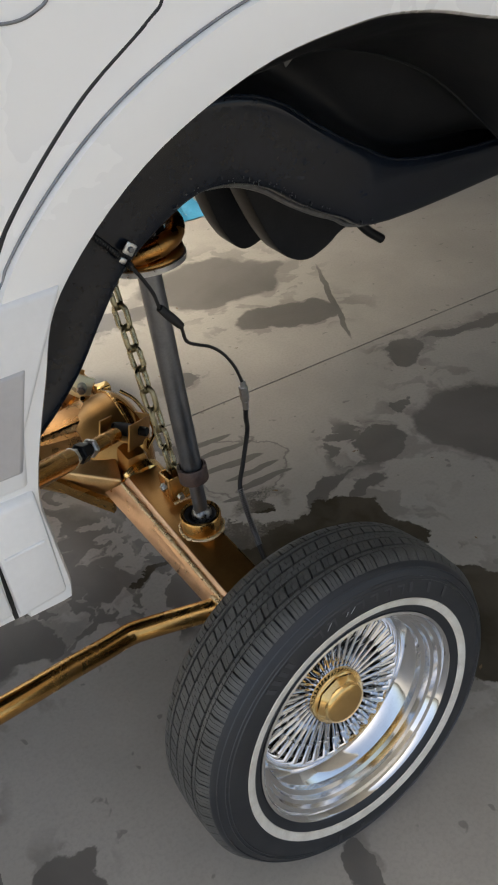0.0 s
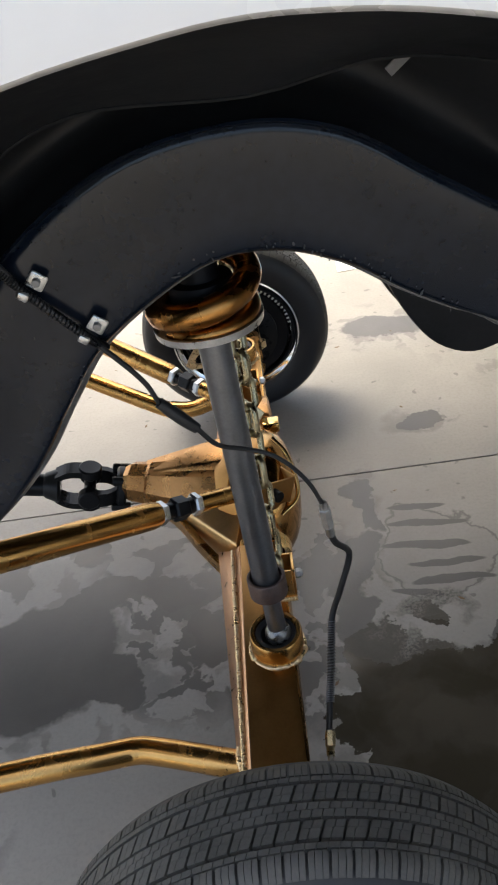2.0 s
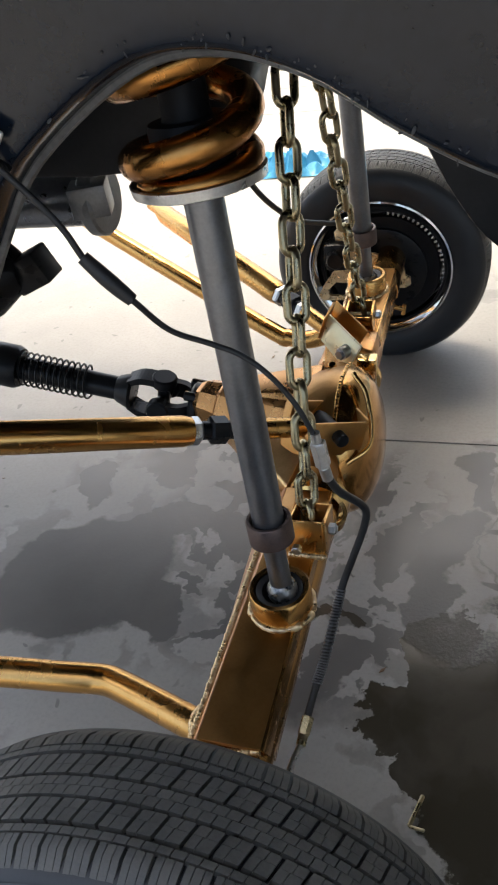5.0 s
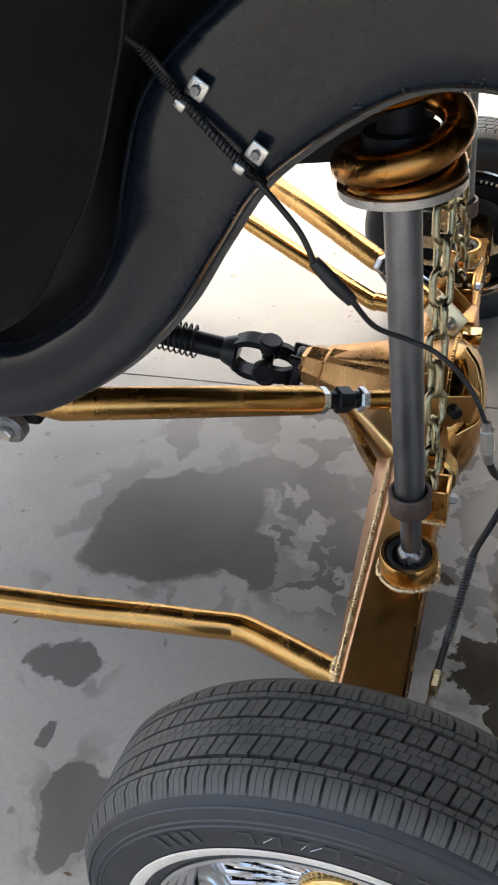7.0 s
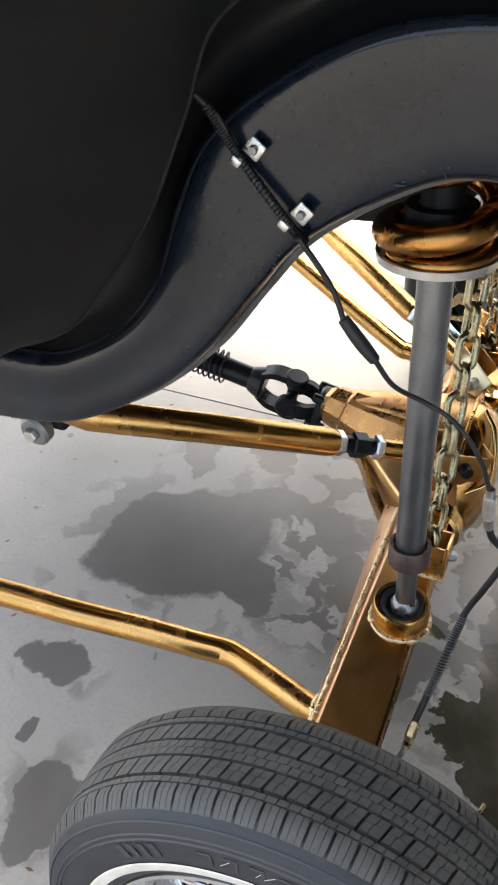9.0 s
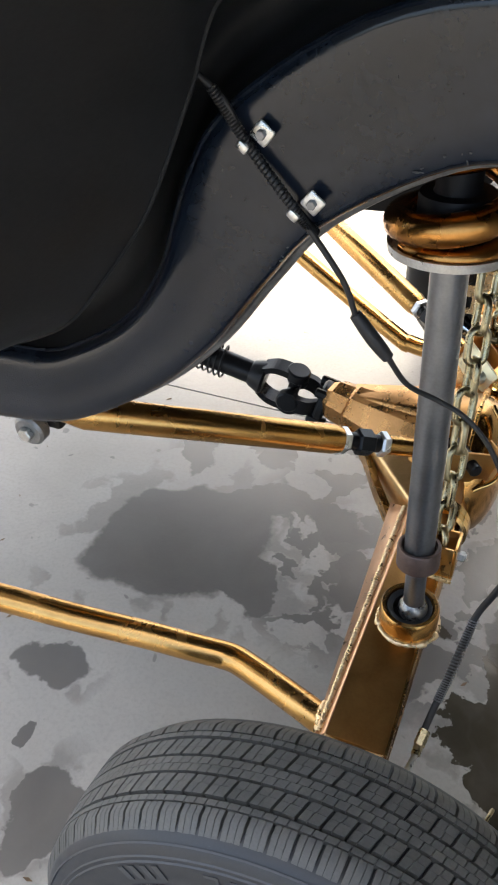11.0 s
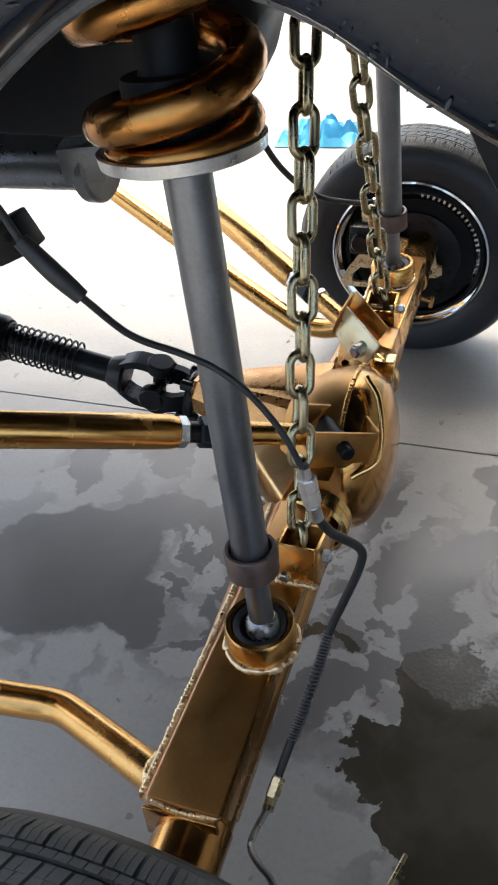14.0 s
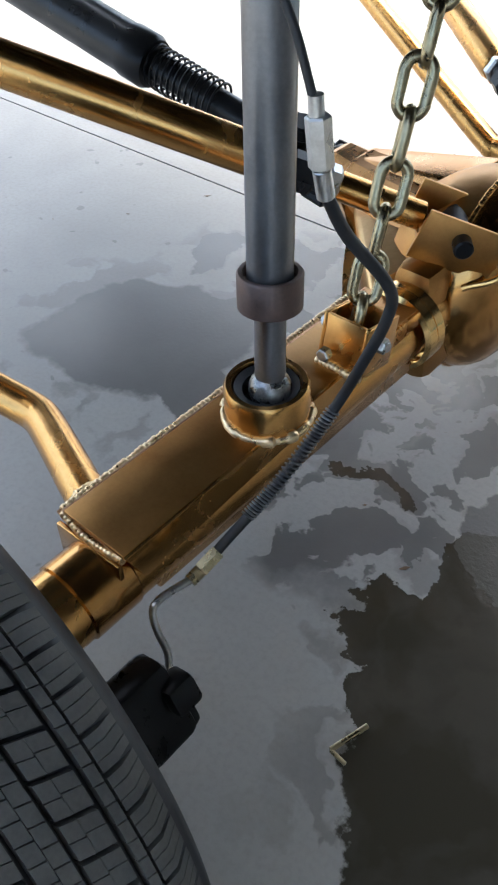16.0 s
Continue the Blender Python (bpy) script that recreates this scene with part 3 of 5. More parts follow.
axle = thing("rear_axle", (AX, 0.85, 0.137), "gold-plated reinforced rear axle with round differential", "axle")


def axle_side(y0, y1, s):
    """The boxed axle arm between the wheel end y0 and the differential end y1; s is +1 where y grows inwards."""
    part("axle_tube", rod(bmesh.new(), (AX, y0 - s * 0.15, AZ), (AX, y1 + s * 0.06, AZ), 0.037, seg=32), gold, axle)
    lift = 0.009
    top = [(-0.0325, y0, 0.329 + lift), (0.044, y0, 0.329 + lift), (0.037, y1, 0.329), (-0.0325, y1, 0.329)]
    part("top_plate", plate(bmesh.new(), top, (0, 0, 1), 0.006, 0.0015), gold_dull, axle, "dull gold plate with scuffs")
    front = [(-0.041, y0, 0.321 + lift), (-0.045, y1, 0.321), (-0.074, y1 + s * 0.04, 0.283), (-0.051, y0 + s * 0.02, 0.287)]
    part("front_plate", plate(bmesh.new(), front, (-0.89, 0, 0.45), 0.006, 0.0015), rose_copper, axle, "coppery gold front gusset plate")
    strip = [(-0.0425, y0, 0.3195 + lift), (-0.0335, y0, 0.3355 + lift), (-0.0335, y1, 0.3355), (-0.0465, y1, 0.3195)]
    part("edge_strip", plate(bmesh.new(), strip, (0.8, 0, -0.5), 0.005, 0.001), pale_copper, axle, "pale copper edge strip")
    rear = [(0.0425, y0, 0.334 + lift), (0.0355, y1, 0.334), (0.031, y1, 0.245), (0.0395, y0 + s * 0.03, 0.268)]
    part("rear_plate", plate(bmesh.new(), rear, (1, 0, 0), 0.005, 0.0015), gold, axle)
    part("weld_bead", weld(bmesh.new(), [(-0.0435, y0 + s * 0.005, 0.3225 + lift), (-0.047, y1, 0.3225)], 0.0044, 0.0055, 0.3), weld_gold, axle, "lumpy bright weld bead")
    part("weld_bead", weld(bmesh.new(), [(-0.034, y0, 0.331 + lift), (0.0, y0 - s * 0.002, 0.324 + lift), (0.043, y0, 0.329 + lift)], 0.0036, 0.0045), weld_gold, axle, "lumpy bright weld bead")
    part("end_cap", plate(bmesh.new(), [(-0.04, y0 - s * 0.001, 0.327), (0.0425, y0 - s * 0.001, 0.334), (0.0395, y0 - s * 0.001, 0.27), (-0.046, y0 - s * 0.001, 0.268)], (0, -s, 0), 0.005, 0.001), gold_deep, axle, "gold end plate of the boxed arm")
    part("end_sleeve", rod(bmesh.new(), (AX, y0 - s * 0.045, AZ), (AX, y0 + s * 0.012, AZ), 0.039, seg=32, edge=0.004), gold_deep, axle)


axle_side(0.258, 0.7, 1)
axle_side(1.42, 1.07, -1)

DY = 0.885
PINION = Vector((-0.262, 0.953, 0.312))
house = [(-0.07, 0.0), (-0.07, 0.085), (-0.045, 0.105), (-0.02, 0.119), (0.01, 0.127), (0.03, 0.129), (0.03, 0.0)]
diff = part("differential_housing", revolve(bmesh.new(), (0, DY, 0.288), (1, 0, 0), house, 28), gold_dull, axle, "cast gold-plated differential housing", 0.35)
nose_way = (PINION - Vector((-0.03, DY + 0.01, 0.29))).normalized()
nose = [(0.0, 0.0), (0.0, 0.036), (-0.012, 0.043), (-0.05, 0.047), (-0.056, 0.053), (-0.066, 0.054), (-0.12, 0.065), (-0.2, 0.083), (-0.24, 0.088), (-0.24, 0.0)]
part("pinion_nose", revolve(bmesh.new(), PINION, nose_way, nose, 9), copper, axle, "faceted copper-gold pinion nose", 0.3)
top_rib = bmesh.new()
hull8(top_rib, [(-0.215, 0.925, 0.352), (-0.215, 0.965, 0.352), (-0.02, 0.965, 0.392), (-0.02, 0.88, 0.392)], [(-0.215, 0.912, 0.33), (-0.215, 0.975, 0.33), (-0.02, 1.0, 0.33), (-0.02, 0.84, 0.33)], 0.004)
part("nose_top_plate", top_rib, copper, axle, "coppery plate over the nose")
web = bmesh.new()
hull8(web, [(-0.2, 0.9, 0.315), (-0.04, 0.72, 0.315), (-0.02, 0.8, 0.34), (-0.06, 0.9, 0.35)], [(-0.2, 0.9, 0.25), (-0.04, 0.72, 0.235), (-0.02, 0.8, 0.22), (-0.06, 0.9, 0.22)], 0.006)
part("carrier_web", web, pale_gold, axle, "bright gold web between nose and arm")
cover = [(0.028, 0.0), (0.028, 0.1295), (0.038, 0.1285), (0.05, 0.123), (0.062, 0.113), (0.073, 0.097), (0.082, 0.075), (0.088, 0.05), (0.0905, 0.024), (0.091, 0.0)]
part("differential_cover", revolve(bmesh.new(), (0, DY, 0.288), (1, 0, 0), cover, 64), gold_deep, axle, "smooth domed gold back of the differential", 0.9)
part("weld_bead", weld(bmesh.new(), [(0.029, DY + 0.1295 * math.cos(k * 0.31), 0.288 + 0.1295 * math.sin(k * 0.31)) for k in range(-5, 16)], 0.0035, 0.006, 0.3), gold, axle, "gold weld seam round the housing")
hull = bmesh.new()
hull8(hull, [(-0.03, DY - 0.16, 0.205), (0.045, DY - 0.16, 0.205), (0.045, DY + 0.16, 0.205), (-0.03, DY + 0.16, 0.205)],
      [(-0.02, DY - 0.16, 0.36), (0.035, DY - 0.16, 0.36), (0.035, DY + 0.16, 0.36), (-0.02, DY + 0.16, 0.36)], 0.02)
part("carrier_neck", hull, gold_dull, axle)
brace = bmesh.new()
top = curve_points([(-0.235, 0.905, 0.312), (-0.17, 0.85, 0.3), (-0.12, 0.775, 0.285), (-0.075, 0.715, 0.27)], 4)
ribbon(brace, top, (0.01, 0.008, 0), (0, 0, -0.03))
part("brace_plate", brace, gold, axle, "flat gold brace between nose and arm")
collar_ring = [(-0.009, 0.044), (-0.006, 0.05), (0.006, 0.051), (0.009, 0.045)]
for y in (0.705, 0.72, 1.065):
    part("weld_ring", revolve(bmesh.new(), (AX, y, AZ), (0, 1, 0), collar_ring, 32), gold_bright, axle)

part("vent_tube", tube([(0.05, 0.77, 0.33), (0.085, 0.8, 0.35), (0.075, 0.85, 0.405), (0.05, 0.88, 0.43)], 0.0045, 10), gold_bright, axle, "thin gold tube across the cover")
# saddle for the near upper arm: two cheeks, a floor and a bolt
bar_a, bar_b = Vector((-0.015, 0.775, 0.397)), Vector((-0.5, 0.392, 0.64))
d, u, v = frame_of(bar_b - bar_a)
turn = Matrix((d, u, d.cross(u))).transposed()
saddle = part("arm_saddle", block(bmesh.new(), Vector((0.015, 0.8, 0.368)), (0.1, 0.07, 0.005), 0.001, turn), gold_dull, axle, "brown-gold open saddle bracket")
for s in (-1, 1):
    part("cheek_plate", block(bmesh.new(), Vector((0.015, 0.8, 0.368)) + u * 0.036 * s + Vector((0, 0, 0.01)), (0.1, 0.005, 0.06), 0.0015, turn), gold_dull, axle)
part("back_plate", block(bmesh.new(), Vector((0.015, 0.8, 0.388)) - d * 0.052, (0.005, 0.075, 0.05), 0.0015, turn), gold_dull, axle)
part("saddle_bolt", rod(bmesh.new(), Vector((0.025, 0.79, 0.385)) - u * 0.043, Vector((0.025, 0.79, 0.385)) + u * 0.043, 0.011, seg=16, edge=0.002), black_paint, axle, "dark bolt")
part("bushing", rod(bmesh.new(), Vector((0.02, 0.795, 0.38)) - u * 0.03, Vector((0.02, 0.795, 0.38)) + u * 0.03, 0.017, seg=24, edge=0.003), black_rubber, axle, "black rubber bushing")

# far bracket: two tilted plates with a bolt
for y, m, up in ((1.014, pale_plate, 0.004), (1.079, gold_dull, -0.004)):
    outline = [(-0.028, y + 0.052, 0.428 + up), (0.039, y - 0.004, 0.394 + up), (0.008, y - 0.006, 0.345), (-0.046, y + 0.043, 0.382)]
    part("bracket_plate", plate(bmesh.new(), outline, (0.5, 0.8, -0.3), 0.005, 0.0015), m, axle, "bracket plate, the front one paled to stand for glare")
bridge = [(-0.047, 1.058, 0.384), (-0.028, 1.048, 0.432), (-0.024, 1.114, 0.43), (-0.041, 1.114, 0.382)]
part("bracket_bridge", plate(bmesh.new(), bridge, (-0.9, 0, 0.4), 0.005, 0.001), gold_dull, axle)
lower = bmesh.new()
hull8(lower, [(-0.045, 1.085, 0.36), (0.05, 1.055, 0.36), (0.05, 1.13, 0.36), (-0.045, 1.13, 0.36)], [(-0.05, 1.05, 0.3), (0.055, 1.03, 0.3), (0.055, 1.14, 0.3), (-0.05, 1.14, 0.3)], 0.006)
part("bracket_base", lower, copper, axle, "coppery bracket base")
step = bmesh.new()
hull8(step, [(-0.03, 0.955, 0.375), (0.035, 0.955, 0.375), (0.035, 1.0, 0.362), (-0.03, 1.0, 0.362)], [(-0.035, 0.95, 0.34), (0.04, 0.95, 0.34), (0.045, 1.005, 0.34), (-0.035, 1.005, 0.34)], 0.004)
part("bracket_step", step, gold, axle, "stepped gold casting")
for p in ((0.03, 0.97, 0.37), (0.045, 0.99, 0.35), (-0.01, 0.985, 0.367)):
    part("casting_bolt", hexnut(bmesh.new(), p, (p[0], p[1] - 0.004, p[2] + 0.012), 0.008), gold_bright, axle)
part("bracket_bolt", hexnut(bmesh.new(), (-0.003, 1.006, 0.381), (0.01, 1.027, 0.381), 0.01), rod_steel, axle, "dark bolt and nut")
part("bracket_washer", rod(bmesh.new(), (0.0002, 1.0112, 0.381), (0.01, 1.027, 0.381), 0.012, seg=24), zinc, axle, "silver washer")
small = bmesh.new()
block(small, (0.05, 1.0, 0.372), (0.035, 0.03, 0.022), 0.003)
part("line_clip", small, gold_bright, axle)


def cup_and_tab(cup, tab, lean):
    """The powerball cup and the chain's square tab on the axle."""
    cup, z = Vector(cup), 0.337
    prof = [(0.0, 0.0), (0.0, 0.041), (0.036, 0.041), (0.0395, 0.0385), (0.0395, 0.0335), (0.036, 0.032), (0.012, 0.031), (0.012, 0.0)]
    part("powerball_cup", revolve(bmesh.new(), (cup.x, cup.y, z), (0, 0, 1), prof, 48), gold, axle, "round gold cylinder cup")
    part("cup_liner", revolve(bmesh.new(), (cup.x, cup.y, z + 0.012), (0, 0, 1), [(0.0, 0.0), (0.004, 0.0225), (0.021, 0.0235), (0.0245, 0.031), (0.0, 0.0309)], 40), black_rubber, axle, "black rubber liner")
    part("weld_bead", weld(bmesh.new(), [(cup.x + 0.042 * math.cos(k * 0.4), cup.y + 0.042 * math.sin(k * 0.4), z + 0.003) for k in range(17)], 0.0046, 0.007, 0.55), weld_gold, axle, "lumpy bright weld bead")
    tab, w, h, t = Vector(tab), 0.027, 0.055, 0.0045
    rot = Matrix.Rotation(lean, 3, "X")
    for sx, sy in ((1, 0), (-1, 0), (0, 1), (0, -1)):
        off = rot @ Vector((sx * (w - t / 2), sy * (w - t / 2), h / 2 - 0.004))
        size = (t, 2 * w, h) if sx else (2 * w - 2 * t, t, h)
        part("chain_tab", block(bmesh.new(), Vector((tab.x, tab.y, z)) + off, size, 0.001, rot), gold, axle)
    part("tab_bolt", rod(bmesh.new(), (tab.x - 0.04, tab.y, z + 0.032), (tab.x + 0.04, tab.y, z + 0.032), 0.005, seg=10), zinc, axle, "bolt through the chain tab")
    for sx in (-1, 1):
        part("tab_nut", hexnut(bmesh.new(), (tab.x + sx * 0.028, tab.y, z + 0.032), (tab.x + sx * 0.038, tab.y, z + 0.032), 0.0085), zinc, axle, "zinc nut")
    part("tab_nut", hexnut(bmesh.new(), (tab.x - 0.012, tab.y - w - 0.002, z + 0.02), (tab.x - 0.012, tab.y - w - 0.012, z + 0.02), 0.0075), zinc, axle, "zinc nut")
    part("weld_bead", weld(bmesh.new(), [(tab.x - w, tab.y - w, z + 0.002), (tab.x + w, tab.y - w, z + 0.002)], 0.0045, 0.005), weld_gold, axle, "lumpy bright weld bead")


cup_and_tab((0.019, 0.466), (0.033, 0.585), radians(-12))
cup_and_tab((-0.004, 1.33), (0.01, 1.175), radians(12))

# ---- hydraulic cylinders with springs ----
def cylinder(foot, d, top, label, spring):
    foot, d = Vector(foot), Vector(d).normalized()
    at = lambda s: foot + d * s
    c = thing("hydraulic_cylinder", foot, label, "cylinder", "hydraulic cylinders")
    ball = bmesh.new()
    bmesh.ops.create_uvsphere(ball, u_segments=24, v_segments=14, radius=0.0205, matrix=Matrix.Translation(at(0.0)))
    part("rod_ball", ball, worn_ball, c, "worn silver ball end")
    part("piston_rod", rod(bmesh.new(), at(0.008), at(0.115), 0.0142, seg=28), rod_steel, c, "polished piston rod")
    part("collar", revolve(bmesh.new(), at(0.086), d, [(0, 0.0), (0, 0.026), (0.002, 0.0285), (0.032, 0.0285), (0.034, 0.027), (0.034, 0.0235), (0.026, 0.022), (0.026, 0.0)], 40), collar_brown, c, "brown oxidised steel collar")
    part("barrel", rod(bmesh.new(), at(0.108), at(top), 0.0198, seg=36, edge=0.001), steel, c, "dark grey steel barrel")
    if spring:
        s0 = spring
        part("spring_seat", revolve(bmesh.new(), at(s0), d, [(0, 0.02), (0.0, 0.06), (0.002, 0.0645), (0.011, 0.0655), (0.012, 0.063), (0.004, 0.06), (0.004, 0.02)], 56), zinc, c, "bright steel spring seat plate")
        part("spring_bushing", revolve(bmesh.new(), at(s0 + 0.005), d, [(0.0, 0.02), (0.0, 0.036), (0.005, 0.038), (0.05, 0.038), (0.054, 0.0365), (0.055, 0.024), (0.058, 0.0225), (0.12, 0.0225), (0.12, 0.0195)], 40), matt_black, c, "black bushing inside the spring")
    return c, at


near_cyl, near_at = cylinder((0.023, 0.466, 0.372), (-0.036, 0.074, 1), 0.84, "dark grey hydraulic cylinder standing in the axle cup", 0.524)
far_cyl, far_at = cylinder((-0.004, 1.332, 0.362), (-0.013, -0.056, 1), 0.8, "dark grey hydraulic cylinder standing in the far axle cup", 0.5)


def coil(at, s0, turns, label):
    pts = []
    n = int(turns * 28)
    for k in range(n + 1):
        q = k / 28
        h = s0 + 0.008 + (0.019 * q if q < 0.95 else 0.018 + 0.067 * (q - 0.95))
        base = at(h)
        a = math.tau * q + radians(218)
        wide = 0.051 + 0.004 * min(1.0, q / 0.9)
        pts.append(base + Vector((math.cos(a) * wide, math.sin(a) * wide, 0)))
    o = bmesh.new()
    sweep(o, pts, lambda t: 0.0085 + 0.0075 * min(1.0, t * 3.1), 18)
    ob = thing("coil_spring", at(s0), label, "spring", "coil springs")
    part("coil_wire", o, spring_gold, ob)
    tip = (pts[1] - pts[0]).normalized()
    part("wire_end", rod(bmesh.new(), pts[0] - tip * 0.003, pts[0] + tip * 0.002, 0.008, seg=24, edge=0.001), spring_gold, ob, "cut wire end")
    return ob


coil(near_at, 0.528, 3.2, "copper-gold coil spring on the steel seat plate")
coil(far_at, 0.504, 3.2, "copper-gold coil spring on the far seat plate")

# ---- safety chains ----
def chain(a, b, label):
    a, b = Vector(a), Vector(b)
    ob = thing("safety_chain", a, label, "chain", "safety chains")
    d = (b - a).normalized()
    pitch, n = 0.043, int((b - a).length / 0.043)
    d, u, w = frame_of(d)
    rng = random.Random(5)
    for k in range(n + 1):
        q = radians(35 + (90 if k % 2 else 0) + rng.uniform(-9, 9))
        part("chain_link", link_mesh(bmesh.new(), a + d * pitch * k + Vector((rng.uniform(-1, 1), rng.uniform(-1, 1), 0)) * 0.0012, d, u * math.cos(q) + w * math.sin(q), 0.0595, 0.036, 0.0055), chain_metal, ob)
    return ob


chain((0.031, 0.588, 0.382), (0.014, 0.87, 1.14), "yellow-zinc safety chain hooked in the axle tab")
chain((0.01, 1.172, 0.382), (-0.006, 1.0, 1.14), "yellow-zinc safety chain hooked in the far axle tab")

# ---- trailing arms ----
def upper_arm(a, b, joint, label):
    """An adjustable arm from the axle end a to the frame end b; the threaded joint lies at a share of the way."""
    a, b = Vector(a), Vector(b)
    at = lambda s: a + (b - a).normalized() * s
    n = (b - a).length
    arm = thing("upper_trailing_arm", (a + b) / 2 - Vector((0, 0, 0.02)), label, "trailing arm", "trailing arms")
    part("arm_stub", rod(bmesh.new(), at(0.0), at(joint), 0.0165, seg=28, edge=0.002), gold, arm)
    for s0, s1, r in ((-0.002, 0.014, 0.021), (0.07, 0.086, 0.0215)):
        part("lock_nut", hexnut(bmesh.new(), at(joint + s0), at(joint + s1), r), zinc, arm, "zinc lock nut")
    t = bmesh.new()
    rod(t, at(joint + 0.01), at(joint + 0.072), 0.0145, seg=20)
    hexnut(t, at(joint + 0.026), at(joint + 0.056), 0.0215)
    part("threaded_adjuster", t, black_paint, arm, "black threaded adjuster")
    body = revolve(bmesh.new(), at(joint + 0.084), b - a, [(0, 0), (0, 0.0205), (0.014, 0.0235), (n - joint - 0.16, 0.0235), (n - joint - 0.12, 0.013), (n - joint - 0.084, 0.013), (n - joint - 0.084, 0)], 36)
    part("arm_tube", body, gold, arm, "long polished gold tube", 0.4)
    return arm


upper_arm(bar_a, bar_b, 0.105, "gold adjustable upper trailing arm with black adjuster")
upper_arm((0.0, 1.054, 0.385), (-0.56, 1.54, 0.465), 0.12, "gold adjustable upper trailing arm on the far bracket")


def lower_arm(points, label):
    mid = Vector(points[2])
    arm = thing("lower_trailing_arm", mid - Vector((0, 0, 0.02)), label, "trailing arm", "trailing arms")
    part("arm_tube", tube(points, 0.0205, 24, 8), gold, arm)
    a, b = Vector(points[0]), Vector(points[1])
    part("arm_foot", rod(bmesh.new(), a, a.lerp(b, 0.25), 0.0235, seg=24, edge=0.003), gold_bright, arm)
    return arm


lower_arm([(-0.035, 0.29, 0.304), (-0.09, 0.31, 0.3), (-0.15, 0.3315, 0.294), (-0.19, 0.345, 0.2895), (-0.207, 0.3475, 0.289), (-0.225, 0.346, 0.29), (-0.27, 0.3375, 0.2965), (-0.33, 0.326, 0.3075), (-0.45, 0.3, 0.329), (-0.6, 0.271, 0.356), (-1.3, 0.13, 0.482)], "bent gold lower trailing arm welded to the axle")
lower_arm([(-0.03, 1.3, 0.262), (-0.09, 1.302, 0.245), (-0.14, 1.31, 0.226), (-0.19, 1.325, 0.222), (-0.24, 1.344, 0.231), (-0.6, 1.522, 0.339), (-0.95, 1.696, 0.446)], "bent gold lower trailing arm beyond the differential")
part("weld_bead", weld(bmesh.new(), [(-0.046, 0.27, 0.32), (-0.05, 0.29, 0.327), (-0.05, 0.312, 0.318)], 0.0055, 0.005), weld_gold, axle, "lumpy bright weld bead")

# ---- driveshaft ----
sh0 = PINION + Vector((-0.026, 0.002, -0.012))
sh1 = Vector((-1.6, 0.868, 0.653))
shaft = thing("driveshaft", (-0.8, DY, 0.38), "black driveshaft with slip spring and universal joint", "driveshaft")
sd = (sh1 - sh0).normalized()
sat = lambda s: sh0 + sd * s
side = sd.cross(Vector((0, 0, 1))).normalized()
rise = side.cross(sd)
yoke = bmesh.new()
rod(yoke, sat(-0.02), sat(0.0), 0.044, seg=30, edge=0.005)
for q in range(4):
    a = math.tau * q / 4 + 0.6
    off = (side * math.cos(a) + rise * math.sin(a)) * 0.042
    rod(yoke, sat(-0.03) + off, sat(0.01) + off, 0.0095, seg=8, edge=0.002)


def fork(start, end, across, spread, wide):
    """Two thick curved ears of a yoke, with round eyes at their ends."""
    other = sd.cross(across)
    for s in (-1, 1):
        line = curve_points([sat(start) + across * s * spread * 0.55, sat(start + (end - start) * 0.4) + across * s * spread * 0.98, sat(end) + across * s * spread], 5)
        for p, q in zip(line, line[1:]):
            hull8(yoke, [p + other * wide, p - other * wide, p - other * wide + across * s * 0.014, p + other * wide + across * s * 0.014], [q + other * wide, q - other * wide, q - other * wide + across * s * 0.014, q + other * wide + across * s * 0.014])
        rod(yoke, sat(end) + across * s * (spread - 0.004), sat(end) + across * s * (spread + 0.018), wide + 0.006, seg=24, edge=0.003)


fork(0.0, 0.055, side, 0.032, 0.017)
fork(0.125, 0.055, rise, 0.034, 0.018)
rod(yoke, sat(0.055) - side * 0.045, sat(0.055) + side * 0.045, 0.0125, seg=20, edge=0.003)
rod(yoke, sat(0.055) - rise * 0.045, sat(0.055) + rise * 0.045, 0.0125, seg=20, edge=0.003)
rod(yoke, sat(0.115), sat(0.15), 0.036, 0.027, seg=28, edge=0.005)
part("universal_joint", yoke, black_paint, shaft, "black universal joint")
part("slip_shaft", rod(bmesh.new(), sat(0.14), sat(0.36), 0.0235, seg=28), black_paint, shaft)
helix = [sat(0.2 + 0.145 * k / 240) + Matrix.Rotation(math.tau * k / 20, 3, sd) @ (frame_of(sd)[1] * 0.0325) for k in range(241)]
part("slip_spring", sweep(bmesh.new(), helix, 0.0022, 6), black_paint, shaft, "thin black coil spring")
part("shaft_tube", revolve(bmesh.new(), sat(0.345), sd, [(0, 0.02), (0, 0.038), (0.01, 0.043), (0.05, 0.043), (0.055, 0.0405), (1.0, 0.0405), (1.0, 0.0)], 36), black_paint, shaft, "thick black shaft tube")

# ---- exhaust tube and muffler end under the floor pan ----
pipe = thing("exhaust_tube", (-0.8, 0.93, 0.675), "grey metal tube with a flanged end under the car", "exhaust")
part("tube_body", rod(bmesh.new(), (-1.9, 0.93, 0.722), (-0.345, 0.93, 0.722), 0.042, seg=36, edge=0.003), exhaust, pipe)
part("end_flange", rod(bmesh.new(), (-0.36, 0.93, 0.722), (-0.335, 0.93, 0.722), 0.058, seg=36, edge=0.004), grey_cast, pipe)
part("tube_bracket", block(bmesh.new(), (-0.345, 0.9, 0.735), (0.06, 0.05, 0.05), 0.003, Matrix.Rotation(0.3, 3, "Z")), grey_cast, pipe)
